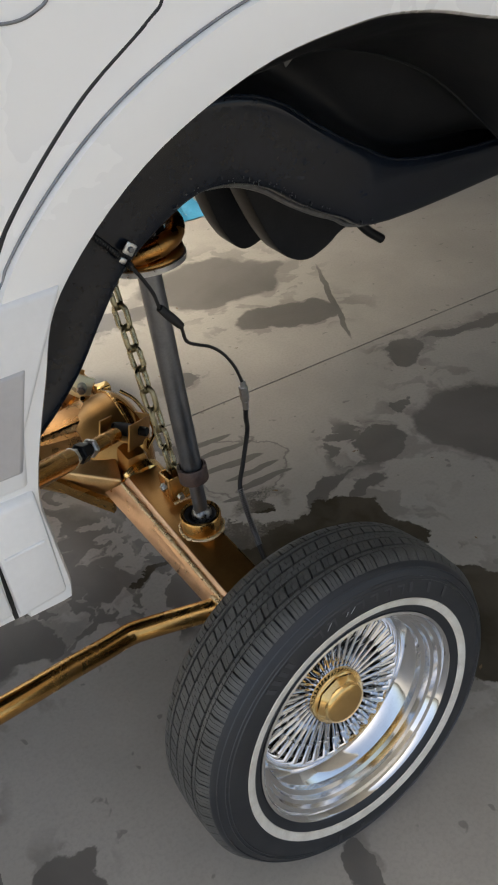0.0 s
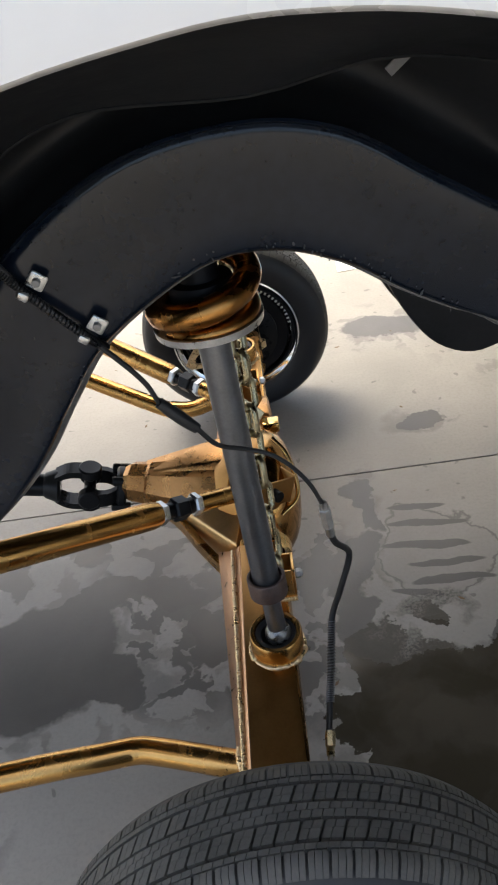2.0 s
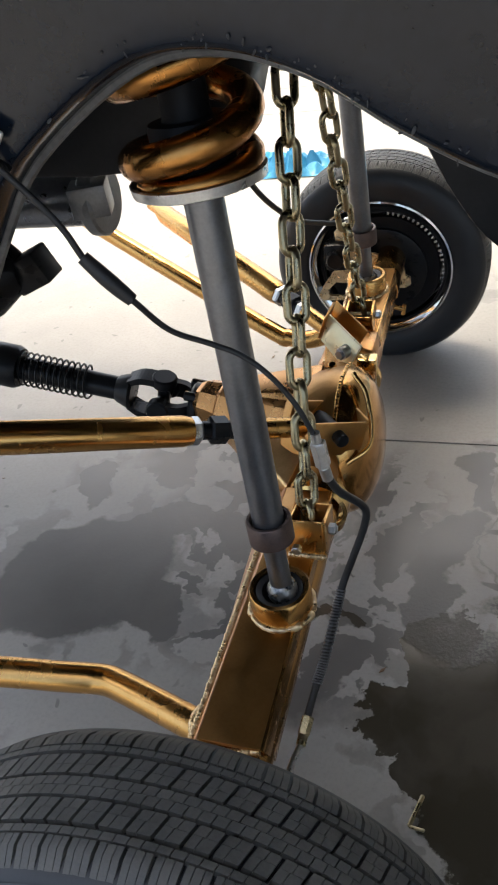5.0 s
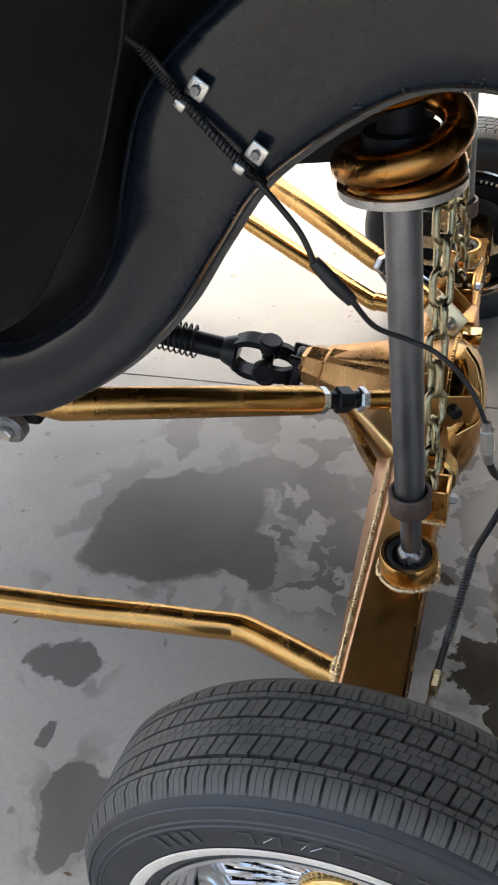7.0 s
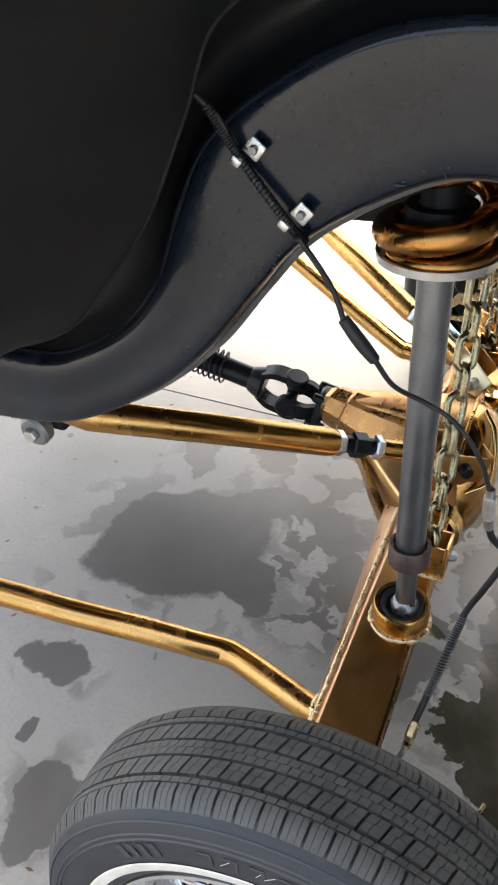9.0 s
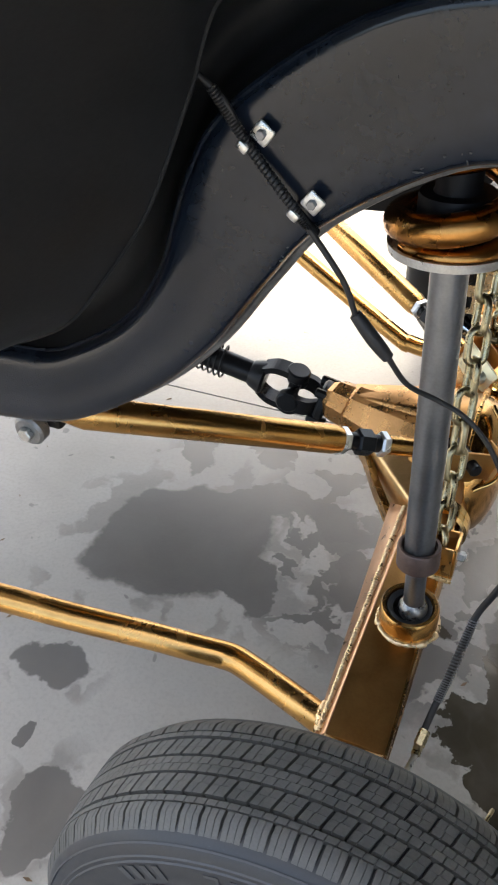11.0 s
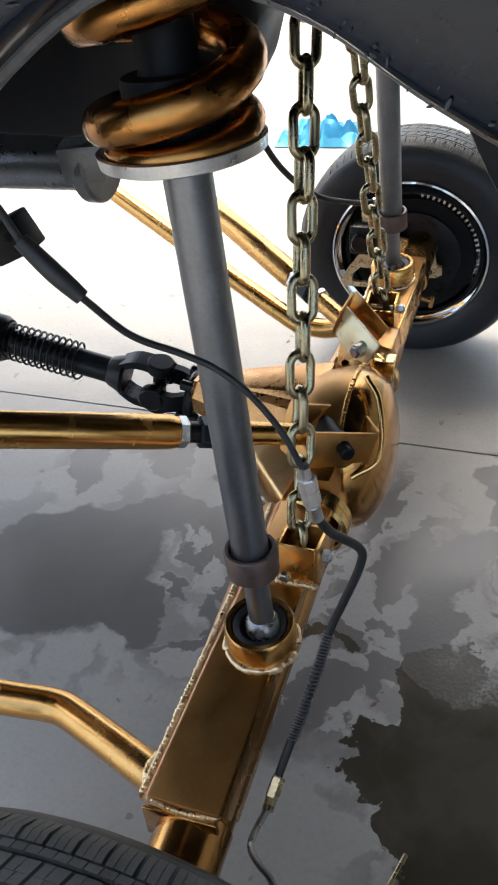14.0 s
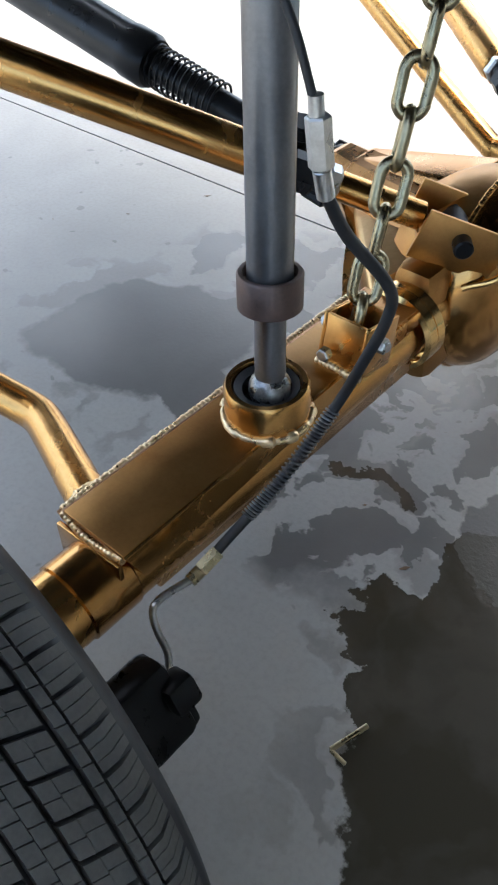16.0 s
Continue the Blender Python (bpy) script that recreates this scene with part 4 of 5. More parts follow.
part("hanger_strap", block(bmesh.new(), (-0.37, 0.93, 0.9), (0.03, 0.005, 0.3), 0.001), black_paint, pipe)
muff = thing("muffler", (-0.7, 0.72, 0.6), "dark muffler with a bracket under the car", "muffler")
part("muffler_body", rod(bmesh.new(), (-1.3, 0.72, 0.71), (-0.45, 0.74, 0.69), 0.07, seg=36, edge=0.02), exhaust, muff)
part("muffler_cap", rod(bmesh.new(), (-0.46, 0.74, 0.69), (-0.4, 0.745, 0.69), 0.066, 0.035, seg=30, edge=0.01), black_paint, muff)
part("muffler_bracket", block(bmesh.new(), (-0.385, 0.75, 0.69), (0.06, 0.045, 0.05), 0.004, Matrix.Rotation(-0.4, 3, "Y")), black_paint, muff)
part("hanger_strap", block(bmesh.new(), (-0.6, 0.73, 0.9), (0.03, 0.006, 0.3), 0.001), black_paint, muff)

# ---- the car body ----
body = thing("car_body", (0.0, 0.8, 0.77), "white car body raised high over its rear wheels", "car body")
SKIN = 0.041


def skin_y(z):
    """The side's gentle curve in plan: it leans in above the belt and under the sill."""
    return SKIN + 0.16 * max(0.0, z - 1.2) ** 2 + 0.35 * max(0.0, 0.82 - z) ** 2


def panel(edge_a, edge_b, thick=0.004, rows=14):
    """A body panel between two border lines of (x, z), curved to the car's side."""
    bm = bmesh.new()
    sides = []
    for dy in (0.0, thick):
        g = []
        for k in range(rows + 1):
            t = k / rows
            g.append([bm.verts.new((a[0] + (b[0] - a[0]) * t, skin_y(a[1] + (b[1] - a[1]) * t) + dy, a[1] + (b[1] - a[1]) * t)) for a, b in zip(edge_a, edge_b)])
        for p, q in zip(g, g[1:]):
            for i in range(len(p) - 1):
                bm.faces.new((p[i], p[i + 1], q[i + 1], q[i]))
        sides.append(g)
    for row in (0, -1):
        p, q = sides[0][row], sides[1][row]
        for i in range(len(p) - 1):
            bm.faces.new((p[i], p[i + 1], q[i + 1], q[i]))
    return bm


def along(points, n):
    """n points at even steps along a line of (x, z)."""
    p = [Vector(q) for q in points]
    run = [0.0]
    for a, b in zip(p, p[1:]):
        run.append(run[-1] + (b - a).length)
    out = []
    for k in range(n):
        s = run[-1] * k / (n - 1)
        i = max(j for j in range(len(p) - 1) if run[j] <= s + 1e-9)
        f = (s - run[i]) / max(1e-9, run[i + 1] - run[i])
        out.append(tuple(p[i].lerp(p[i + 1], min(1.0, f))))
    return out


def smooth2(points, steps=6):
    return [(p.x, p.z) for p in curve_points([(x, 0, z) for x, z in points], steps)]


LIP = [(-0.343, 0.775), (-0.341, 0.8), (-0.345, 0.865), (-0.345, 0.93), (-0.312, 1.04), (-0.279, 1.12), (-0.185, 1.206), (-0.067, 1.261), (0.043, 1.281), (0.113, 1.281), (0.19, 1.267), (0.322, 1.231), (0.443, 1.13), (0.523, 1.0), (0.558, 0.87), (0.563, 0.775)]
SEAM = [(-0.08, 1.75), (-0.1, 1.55), (-0.125, 1.4), (-0.144, 1.33), (-0.164, 1.309), (-0.227, 1.266), (-0.29, 1.206), (-0.325, 1.16), (-0.36, 1.08), (-0.385, 0.98), (-0.4, 0.88), (-0.404, 0.8), (-0.404, 0.775)]
lip, seam = smooth2(LIP), smooth2(SEAM)
HALF = len(lip) * 8 // 14
outer = along([(x + 0.0025, z) for x, z in seam[::-1]], HALF) + along([(-0.075, 1.755), (0.9, 1.755), (1.35, 1.45), (1.4, 1.1), (1.35, 0.775)], len(lip) - HALF)
part("quarter_panel", panel(lip, outer), white_paint, body, "glossy white rear quarter panel", 0.35)
part("rear_door", panel([(x - 0.0025, z) for x, z in seam], [(-1.3, z) for x, z in seam]), white_paint, body, "glossy white rear door", 0.35)
part("door_gap", tube([(x, skin_y(z) + 0.0045, z) for x, z in SEAM], 0.005, 8), black_rubber, body, "dark door gap seal")


def offset_in(points, k):
    """The outline moved away from the wheel."""
    c = Vector((0.08, 0.85))
    out = []
    for x, z in points:
        r = Vector((x, max(z, 0.85))) - c
        r = r.normalized() * k if r.length else r
        out.append((x + r.x, z + r.y))
    return out


# the flared lip round the arch, with its folded edge
flare = bmesh.new()
rows = [[(x, skin_y(z) + dy, z) for x, z in offset_in(lip, k)] for k, dy in ((-0.002, 0.02), (-0.003, 0.001), (0.0, -0.0045), (0.01, -0.006), (0.0475, -0.0065), (0.05, 0.0005))]
grid = [[flare.verts.new(p) for p in row] for row in rows]
for p, q in zip(grid, grid[1:]):
    for i in range(len(p) - 1):
        flare.faces.new((p[i], p[i + 1], q[i + 1], q[i]))
part("arch_flare", flare, white_paint, body, "raised white wheel arch flare", 0.8)


# a grey tube draws the shade line of the flare's crease
flare_line = [(x, skin_y(z) - 0.0004, z) for x, z in offset_in(lip, 0.051) if z > 1.13 and x < 0.5]
first = flare_line[0]
flare_line = [(first[0] - 0.1, first[1], first[2] - 0.012), (first[0] - 0.04, first[1], first[2] - 0.008)] + flare_line
part("flare_crease_shade", tube(flare_line, 0.0013, 6, 2), grey_cast, body, "thin grey tube drawing the shaded crease round the flare")


trim = bmesh.new()
hull8(trim, [(-1.3, SKIN - 0.011, 0.944), (-0.356, SKIN - 0.011, 0.944), (-0.345, SKIN - 0.011, 1.0), (-0.282, SKIN - 0.011, 1.126), (-1.3, SKIN - 0.011, 1.1)],
      [(-1.3, SKIN + 0.001, 0.938), (-0.35, SKIN + 0.001, 0.938), (-0.339, SKIN + 0.001, 1.0), (-0.274, SKIN + 0.001, 1.132), (-1.3, SKIN + 0.001, 1.106)], 0.003)
cladding = part("side_cladding", trim, white_trim, body, "greyish white lower side cladding")
# the inset's shade is put into its grey colour
inset = bmesh.new()
hull8(inset, [(-1.2, SKIN - 0.013, 0.962), (-0.358, SKIN - 0.013, 0.964), (-0.33, SKIN - 0.013, 1.062), (-1.2, SKIN - 0.013, 1.04)],
      [(-1.2, SKIN - 0.01, 0.958), (-0.354, SKIN - 0.01, 0.96), (-0.326, SKIN - 0.01, 1.066), (-1.2, SKIN - 0.01, 1.044)], 0.0012)
part("inset_panel", inset, inset_shade, cladding, "inset panel coloured grey for its shade")
for x0, x1, label in ((-0.401, -0.347, "white sill moulding end"), (-1.3, -0.407, "white sill moulding")):
    sill = bmesh.new()
    hull8(sill, [(x0, SKIN - 0.012, 0.786), (x1, SKIN - 0.012, 0.792), (x1 - 0.004, SKIN - 0.016, 0.932), (x0 - 0.002, SKIN - 0.016, 0.932)],
          [(x0, SKIN + 0.03, 0.779), (x1 + 0.004, SKIN + 0.03, 0.784), (x1 - 0.002, SKIN + 0.001, 0.936), (x0 - 0.002, SKIN + 0.001, 0.936)], 0.005)
    moulding = part("sill_moulding", sill, white_trim, body, label)
    part("sill_crease", rod(bmesh.new(), (x0 + 0.004, SKIN - 0.0145, 0.872), (x1 - 0.008, SKIN - 0.0145, 0.875), 0.0022, seg=8), white_trim, moulding)
part("door_line", tube([(-0.34, skin_y(1.33) - 0.0002, 1.335), (-0.3, skin_y(1.33) - 0.0002, 1.328), (-0.268, skin_y(1.33) - 0.0002, 1.325), (-0.248, skin_y(1.33) - 0.0002, 1.33), (-0.236, skin_y(1.34) - 0.0002, 1.34), (-0.23, skin_y(1.36) - 0.0002, 1.37)], 0.0014, 6), grey_cast, body, "thin grey curved line on the door")

# the inner wheelhouse: sections from the lip inwards to the cut edge of the inner wall
FOLD = [(-0.56, 0.76), (-0.43, 0.765), (-0.365, 0.79), (-0.295, 0.84), (-0.248, 0.905), (-0.215, 0.985), (-0.165, 1.062), (-0.05, 1.135), (0.06, 1.156), (0.15, 1.14), (0.232, 1.088), (0.305, 1.045), (0.42, 1.0), (0.75, 0.985)]
EDGE = [(-0.6, 0.64), (-0.44, 0.662), (-0.36, 0.695), (-0.27, 0.757), (-0.195, 0.83), (-0.14, 0.905), (-0.085, 0.97), (0.015, 1.03), (0.085, 1.037), (0.15, 1.015), (0.21, 0.975), (0.28, 0.938), (0.38, 0.905), (0.75, 0.93)]


def blend2(a, b, t, up=0.0):
    return [(p[0] + (q[0] - p[0]) * t, p[1] + (q[1] - p[1]) * t + up) for p, q in zip(a, b)]


ROOF = [(-0.6, 0.84), (-0.53, 0.88), (-0.47, 0.92), (-0.42, 0.97), (-0.375, 1.04), (-0.305, 1.14), (-0.2, 1.235), (-0.05, 1.295), (0.08, 1.312), (0.21, 1.295), (0.34, 1.225), (0.45, 1.11), (0.56, 1.04), (0.75, 1.0)]
LINER = [(-0.56, 0.775), (-0.49, 0.79), (-0.411, 0.819), (-0.326, 0.861), (-0.265, 0.927), (-0.213, 0.996), (-0.165, 1.09), (-0.13, 1.16), (-0.05, 1.195), (0.08, 1.19), (0.2, 1.2), (0.36, 1.15), (0.5, 1.05), (0.62, 0.95)]
LIP_IN = [(-0.343, 0.775), (-0.343, 0.81), (-0.347, 0.865), (-0.343, 0.93), (-0.318, 1.026), (-0.268, 1.139), (-0.175, 1.216), (-0.04, 1.272), (0.095, 1.286), (0.225, 1.264), (0.352, 1.215), (0.455, 1.118), (0.527, 1.0), (0.567, 0.86)]
BEND = [0.03, 0.032, 0.034, 0.034, 0.03, 0.018, 0.006, 0.0, 0.0, 0.0, 0.0, 0.0, 0.0, 0.0]


def section(y, pts, bend=0.0):
    return [(x, y + bend * b, z) for (x, z), b in zip(pts, BEND)]


OUTER = [section(0.05, LIP_IN), section(0.14, blend2(LIP_IN, LINER, 0.3, 0.012)), section(0.23, blend2(LIP_IN, LINER, 0.7, 0.008)), section(0.295, LINER)]
RECESS = [section(0.295, LINER), section(0.31, blend2(LINER, ROOF, 0.25)), section(0.34, blend2(LINER, ROOF, 0.35)), section(0.395, blend2(ROOF, FOLD, 0.65)), section(0.4, blend2(ROOF, FOLD, 0.85)), section(0.352, FOLD, 0.4)]
INNER = [section(0.352, FOLD, 0.4), section(0.349, blend2(FOLD, EDGE, 0.12), 0.05), section(0.353, blend2(FOLD, EDGE, 0.55), -0.15), section(0.357, blend2(EDGE, EDGE, 0.0, 0.014), -0.35), section(0.364, EDGE, -0.3), section(0.392, blend2(EDGE, EDGE, 0.0, -0.006), -0.2)]


def loft(sections, mirror=None):
    bm = bmesh.new()
    lines = [[Vector((p.x, p.y if mirror is None else mirror - p.y, p.z)) for p in curve_points(s, 5)] for s in sections]
    cols = [curve_points([l[i] for l in lines], 5) for i in range(len(lines[0]))]
    g = [[bm.verts.new(p) for p in c] for c in cols]
    for a, b in zip(g, g[1:]):
        for j in range(len(a) - 1):
            bm.faces.new((a[j], a[j + 1], b[j + 1], b[j]))
    return bm, [c[-1] for c in cols], [c[0] for c in cols]


part("wheelhouse_liner", loft(OUTER)[0], tub_paint, body, "satin black outer wheelhouse liner", 1.4)
part("wheelhouse_recess", loft(RECESS)[0], tub_paint, body, "black wheelhouse recess", 1.4)
tag = bmesh.new()
block(tag, (0.211, 0.384, 1.179), (0.034, 0.0012, 0.011), 0.0, Matrix.Rotation(radians(-38), 3, "Y") @ Matrix.Rotation(radians(25), 3, "X"))
part("paper_tag", tag, grey_cast, body, "small pale paper tag stuck inside the wheelhouse")
bm, edge_line, fold_line = loft(INNER)
part("liner_seam", sweep(bmesh.new(), loft(OUTER)[1], 0.0022, 6), tub_paint, body)
part("fold_seam", sweep(bmesh.new(), fold_line, 0.0025, 6), wall_gloss, body, "rounded fold along the inner wall")
tub = part("wheelhouse", bm, wall_gloss, body, "glossy black inner wheelhouse wall", 1.4)
part("wheelhouse_edge", sweep(bmesh.new(), [p + Vector((0, 0.0, -0.001)) for p in edge_line], 0.0055, 8), flange_grey, body, "folded seam edge with flaking undercoat")
blobs = bmesh.new()
rng = random.Random(21)
for k in range(90):
    p = edge_line[rng.randrange(2, len(edge_line) - 6)] + Vector((rng.uniform(-0.006, 0.006), -0.036, rng.uniform(0.006, 0.02)))
    s = rng.uniform(0.0005, 0.0015)
    bmesh.ops.create_icosphere(blobs, subdivisions=2, radius=1.0, matrix=Matrix.Translation(p) @ Matrix.Rotation(rng.uniform(0, 3), 4, "Y") @ Matrix.Diagonal((s * rng.uniform(0.8, 2.6), s * 0.5, s * rng.uniform(0.5, 1.0), 1)))
tagged(part("flaking_undercoat", blobs, undercoat, tub, "", 3.0), kind="stuff")
part("wheelhouse", loft(OUTER + RECESS[1:] + INNER[1:], 1.65)[0], tub_paint, body, "satin black far wheelhouse", 1.2)
part("far_side_panel", plate(bmesh.new(), [(x, 1.6, z) for x, z in [(-1.9, 0.73)] + lip + [(1.35, 0.74), (1.35, 1.5), (-1.9, 1.7)]], (0, 1, 0), 0.01), white_paint, body, "white far side of the body")

# unseen lining added to stop the white inside from bouncing light
part("far_dark_lining", plate(bmesh.new(), [(x, 1.575, z + 0.006) for x, z in [(-1.9, 0.73)] + lip + [(1.34, 0.74), (1.34, 1.5), (-1.9, 1.69)]], (0, 1, 0), 0.012), tub_paint, body, "unseen black lining added to keep the far panel's inside dark")
# underbody: floor pan, frame rails, crossmember, tank and spare well
part("floor_pan", block(bmesh.new(), (-0.55, 0.83, 1.2), (2.7, 0.92, 0.02), 0.004), tub_paint, body, "black floor pan")
for y in (0.49, 1.16):
    part("frame_rail", block(bmesh.new(), (-0.3, y, 1.14), (3.2, 0.07, 0.1), 0.01), black_paint, body, "black frame rail")
part("crossmember", block(bmesh.new(), (0.0, 0.83, 1.13), (0.16, 0.75, 0.09), 0.02), black_paint, body, "black crossmember")
part("crossmember", block(bmesh.new(), (-0.75, 0.83, 0.98), (0.12, 0.75, 0.1), 0.02), black_paint, body, "black crossmember")
tower = [(-0.75, 0.89), (-0.3, 0.872), (-0.17, 0.866), (-0.05, 0.872), (0.0, 0.89), (0.02, 0.92), (0.034, 0.96), (0.03, 1.12), (-0.75, 1.12)]
part("spring_tower", plate(bmesh.new(), [(x, 0.615, z) for x, z in tower], (0, 1, 0), 0.085, 0.006), tub_paint, body, "black spring tower behind the coil")
for x, y in ((-0.016, 0.532), (0.02, 1.25)):
    part("spring_pocket", revolve(bmesh.new(), (x, y, 1.07), (0, 0, 1), [(0.0, 0.074), (0.0, 0.08), (0.03, 0.08), (0.06, 0.06), (0.06, 0.0), (0.05, 0.0), (0.05, 0.055), (0.025, 0.074)], 40, closed=True), black_paint, body, "black spring pocket")
deck = bmesh.new()
layers = []
for drop in (0.0, 0.03):
    layers.append([[deck.verts.new((-1.3 + 2.67 * i / 16, 0.13 + 1.4 * j / 12, 1.742 - drop + 0.06 * (1 - (j / 6 - 1) ** 2) - 0.28 * max(0.0, (i - 11) / 5) ** 2)) for j in range(13)] for i in range(17)])
for g in layers:
    for i in range(16):
        for j in range(12):
            deck.faces.new((g[i][j], g[i + 1][j], g[i + 1][j + 1], g[i][j + 1]))
rim_of = lambda g: [g[i][0] for i in range(17)] + [g[16][j] for j in range(1, 13)] + [g[i][12] for i in range(15, -1, -1)] + [g[0][j] for j in range(11, 0, -1)]
ra, rb = rim_of(layers[0]), rim_of(layers[1])
for i in range(len(ra)):
    deck.faces.new((ra[i], ra[(i + 1) % len(ra)], rb[(i + 1) % len(ra)], rb[i]))
part("upper_body", deck, white_paint, body, "white crowned upper body")
part("rear_panel", block(bmesh.new(), (1.365, 0.83, 1.28), (0.03, 1.42, 0.36), 0.012), white_paint, body, "white rear panel")
part("trunk_floor", block(bmesh.new(), (0.95, 0.83, 1.05), (0.75, 1.4, 0.02), 0.004), tub_paint, body, "black trunk floor")
drop = [(0.17, 1.1), (0.185, 0.98), (0.205, 0.93), (0.235, 0.87), (0.27, 0.825), (0.315, 0.806), (0.36, 0.82), (0.4, 0.843), (0.48, 0.85), (0.69, 0.84), (0.82, 0.87), (0.95, 0.95), (1.0, 1.1)]
part("trunk_drop_panel", plate(bmesh.new(), [(x, 0.5, z) for x, z in drop[:1] + smooth2(drop[1:], 4)], (0, 1, 0), 0.06, 0.006), tub_paint, body, "rounded black trunk drop panel")
drop = [(0.19, 1.1), (0.2, 0.92), (0.23, 0.84), (0.272, 0.785), (0.32, 0.79), (0.4, 0.83), (0.8, 0.86), (0.9, 1.1)]
part("trunk_drop_panel", plate(bmesh.new(), [(x, 0.66, z) for x, z in drop[:1] + smooth2(drop[1:], 4)], (0, 1, 0), 0.06, 0.006), tub_paint, body, "rounded black trunk drop panel")
part("tail_pipe_hanger", tube([(0.33, 0.4, 0.92), (0.36, 0.395, 0.885), (0.39, 0.39, 0.862)], 0.008, 12), black_paint, body, "black hanger rod")
eye = bmesh.new()
revolve(eye, (-0.52, 0.42, 0.585), (0, -1, 0), [(0, 0.0), (0.0, 0.02), (0.004, 0.024), (0.018, 0.024), (0.022, 0.02), (0.022, 0.0)], 28)
part("arm_mount_eye", eye, grey_cast, body, "grey arm mount with bolt")
part("mount_bolt", hexnut(bmesh.new(), (-0.52, 0.398, 0.585), (-0.52, 0.388, 0.585), 0.011), zinc, body, "zinc bolt head")
part("arm_mount_plate", block(bmesh.new(), (-0.53, 0.44, 0.64), (0.09, 0.03, 0.13), 0.006), black_paint, body)
part("arm_mount_drop", block(bmesh.new(), (-0.6, 0.41, 0.9), (0.16, 0.06, 0.45), 0.01), black_paint, body)

# ---- brake line on the wheelhouse and the flexible hose ----
C1, C2 = Vector((-0.128, 0.342, 1.051)), Vector((-0.086, 0.343, 0.999))
line = thing("brake_line", (-0.05, 0.35, 0.64), "black brake line clipped to the wheelhouse running to the axle hose", "brake line")
part("hard_line", tube([(-0.19, 0.325, 1.11), (-0.157, 0.335, 1.076), C1 + Vector((-0.0135, 0, -0.009)), C2 + Vector((-0.0125, -0.002, -0.009)), (-0.062, 0.352, 0.93), (-0.05, 0.357, 0.894)], 0.0028, 10), black_rubber, line)
part("line_sleeve", tube([(-0.165, 0.332, 1.086), C1 + Vector((-0.0135, 0, -0.009)), C2 + Vector((-0.0125, -0.002, -0.009)), (-0.085, 0.349, 0.97)], 0.004, 12), black_rubber, line, "black ribbed sleeve")
loom = curve_points([(-0.165, 0.332, 1.086), C1 + Vector((-0.0135, 0, -0.009)), C2 + Vector((-0.0125, -0.002, -0.009)), (-0.085, 0.349, 0.97)], 10)
coil_line = []
for i in range((len(loom) - 1) * 14):
    k, f = divmod(i / 14, 1.0)
    k = int(k)
    d, u, w = frame_of(loom[k + 1] - loom[k])
    coil_line.append(loom[k].lerp(loom[k + 1], f) + (u * math.cos(i * 0.8) + w * math.sin(i * 0.8)) * 0.0041)
part("loom_ribs", sweep(bmesh.new(), coil_line, 0.0009, 6), black_paint, line, "ribbed black loom")
for c in (C1, C2):
    clip = part("line_clip", block(bmesh.new(), c, (0.0165, 0.003, 0.0165), 0.002, Matrix.Rotation(radians(40), 3, "Y")), zinc, line, "square zinc clip")
    part("clip_bolt", hexnut(bmesh.new(), c + Vector((0, 0.001, 0)), c + Vector((0, -0.006, 0)), 0.0042), grey_cast, clip)
    part("clip_loop", block(bmesh.new(), c + Vector((-0.015, -0.003, -0.01)), (0.011, 0.011, 0.008), 0.002, Matrix.Rotation(radians(40), 3, "Y")), zinc, line)
part("grey_sleeve", tube([(-0.05, 0.357, 0.894), (-0.033, 0.358, 0.872), (-0.018, 0.361, 0.852)], lambda t: 0.0058 + 0.0012 * math.sin(math.pi * t), 12), black_rubber, line, "thick rubber sleeve")
part("flexible_line", tube([(-0.018, 0.361, 0.852), (-0.002, 0.383, 0.81), (0.026, 0.402, 0.784), (0.051, 0.408, 0.768), (0.074, 0.41, 0.745), (0.095, 0.412, 0.71), (0.109, 0.414, 0.67)], 0.0028, 10), black_rubber, line)
HF = Vector((0.111, 0.415, 0.643))
fit = bmesh.new()
hexnut(fit, HF + Vector((-0.001, 0.001, 0.02)), HF + Vector((0.002, 0.002, -0.012)), 0.0082)
rod(fit, HF + Vector((0.002, 0.002, -0.012)), HF + Vector((0.004, 0.005, -0.032)), 0.006, seg=16, edge=0.001)
rod(fit, HF + Vector((-0.001, 0, 0.02)), HF + Vector((-0.002, 0, 0.032)), 0.0048, seg=14)
part("hose_fitting", fit, zinc, line, "silver hose fitting")
part("brake_hose", tube([HF + Vector((0.004, 0.005, -0.03)), (0.122, 0.435, 0.58), (0.14, 0.464, 0.532), (0.138, 0.468, 0.5), (0.122, 0.462, 0.45), (0.106, 0.452, 0.403), (0.094, 0.4, 0.355), (0.081, 0.335, 0.316), (0.079, 0.315, 0.306)], 0.0046, 12), black_rubber, line)
pts = curve_points([(0.106, 0.452, 0.403), (0.1, 0.425, 0.378), (0.093, 0.39, 0.35), (0.0865, 0.362, 0.333)], 12)
guard = []
for i in range(len(pts) * 10):
    f = i / 10
    k = min(int(f), len(pts) - 2)
    p = pts[k].lerp(pts[k + 1], f - k)
    d, u, w = frame_of(pts[k + 1] - pts[k])
    guard.append(p + (u * math.cos(i * 0.55) + w * math.sin(i * 0.55)) * 0.0056)
part("guard_spring", sweep(bmesh.new(), guard, 0.0011, 6), steel, line, "coiled steel hose guard")
end = bmesh.new()
hexnut(end, (0.081, 0.328, 0.312), (0.078, 0.308, 0.303), 0.0074)
rod(end, (0.078, 0.308, 0.303), (0.077, 0.296, 0.3), 0.006, seg=14)
part("hose_end_fitting", end, chain_metal, line, "yellowed silver hose end fitting")
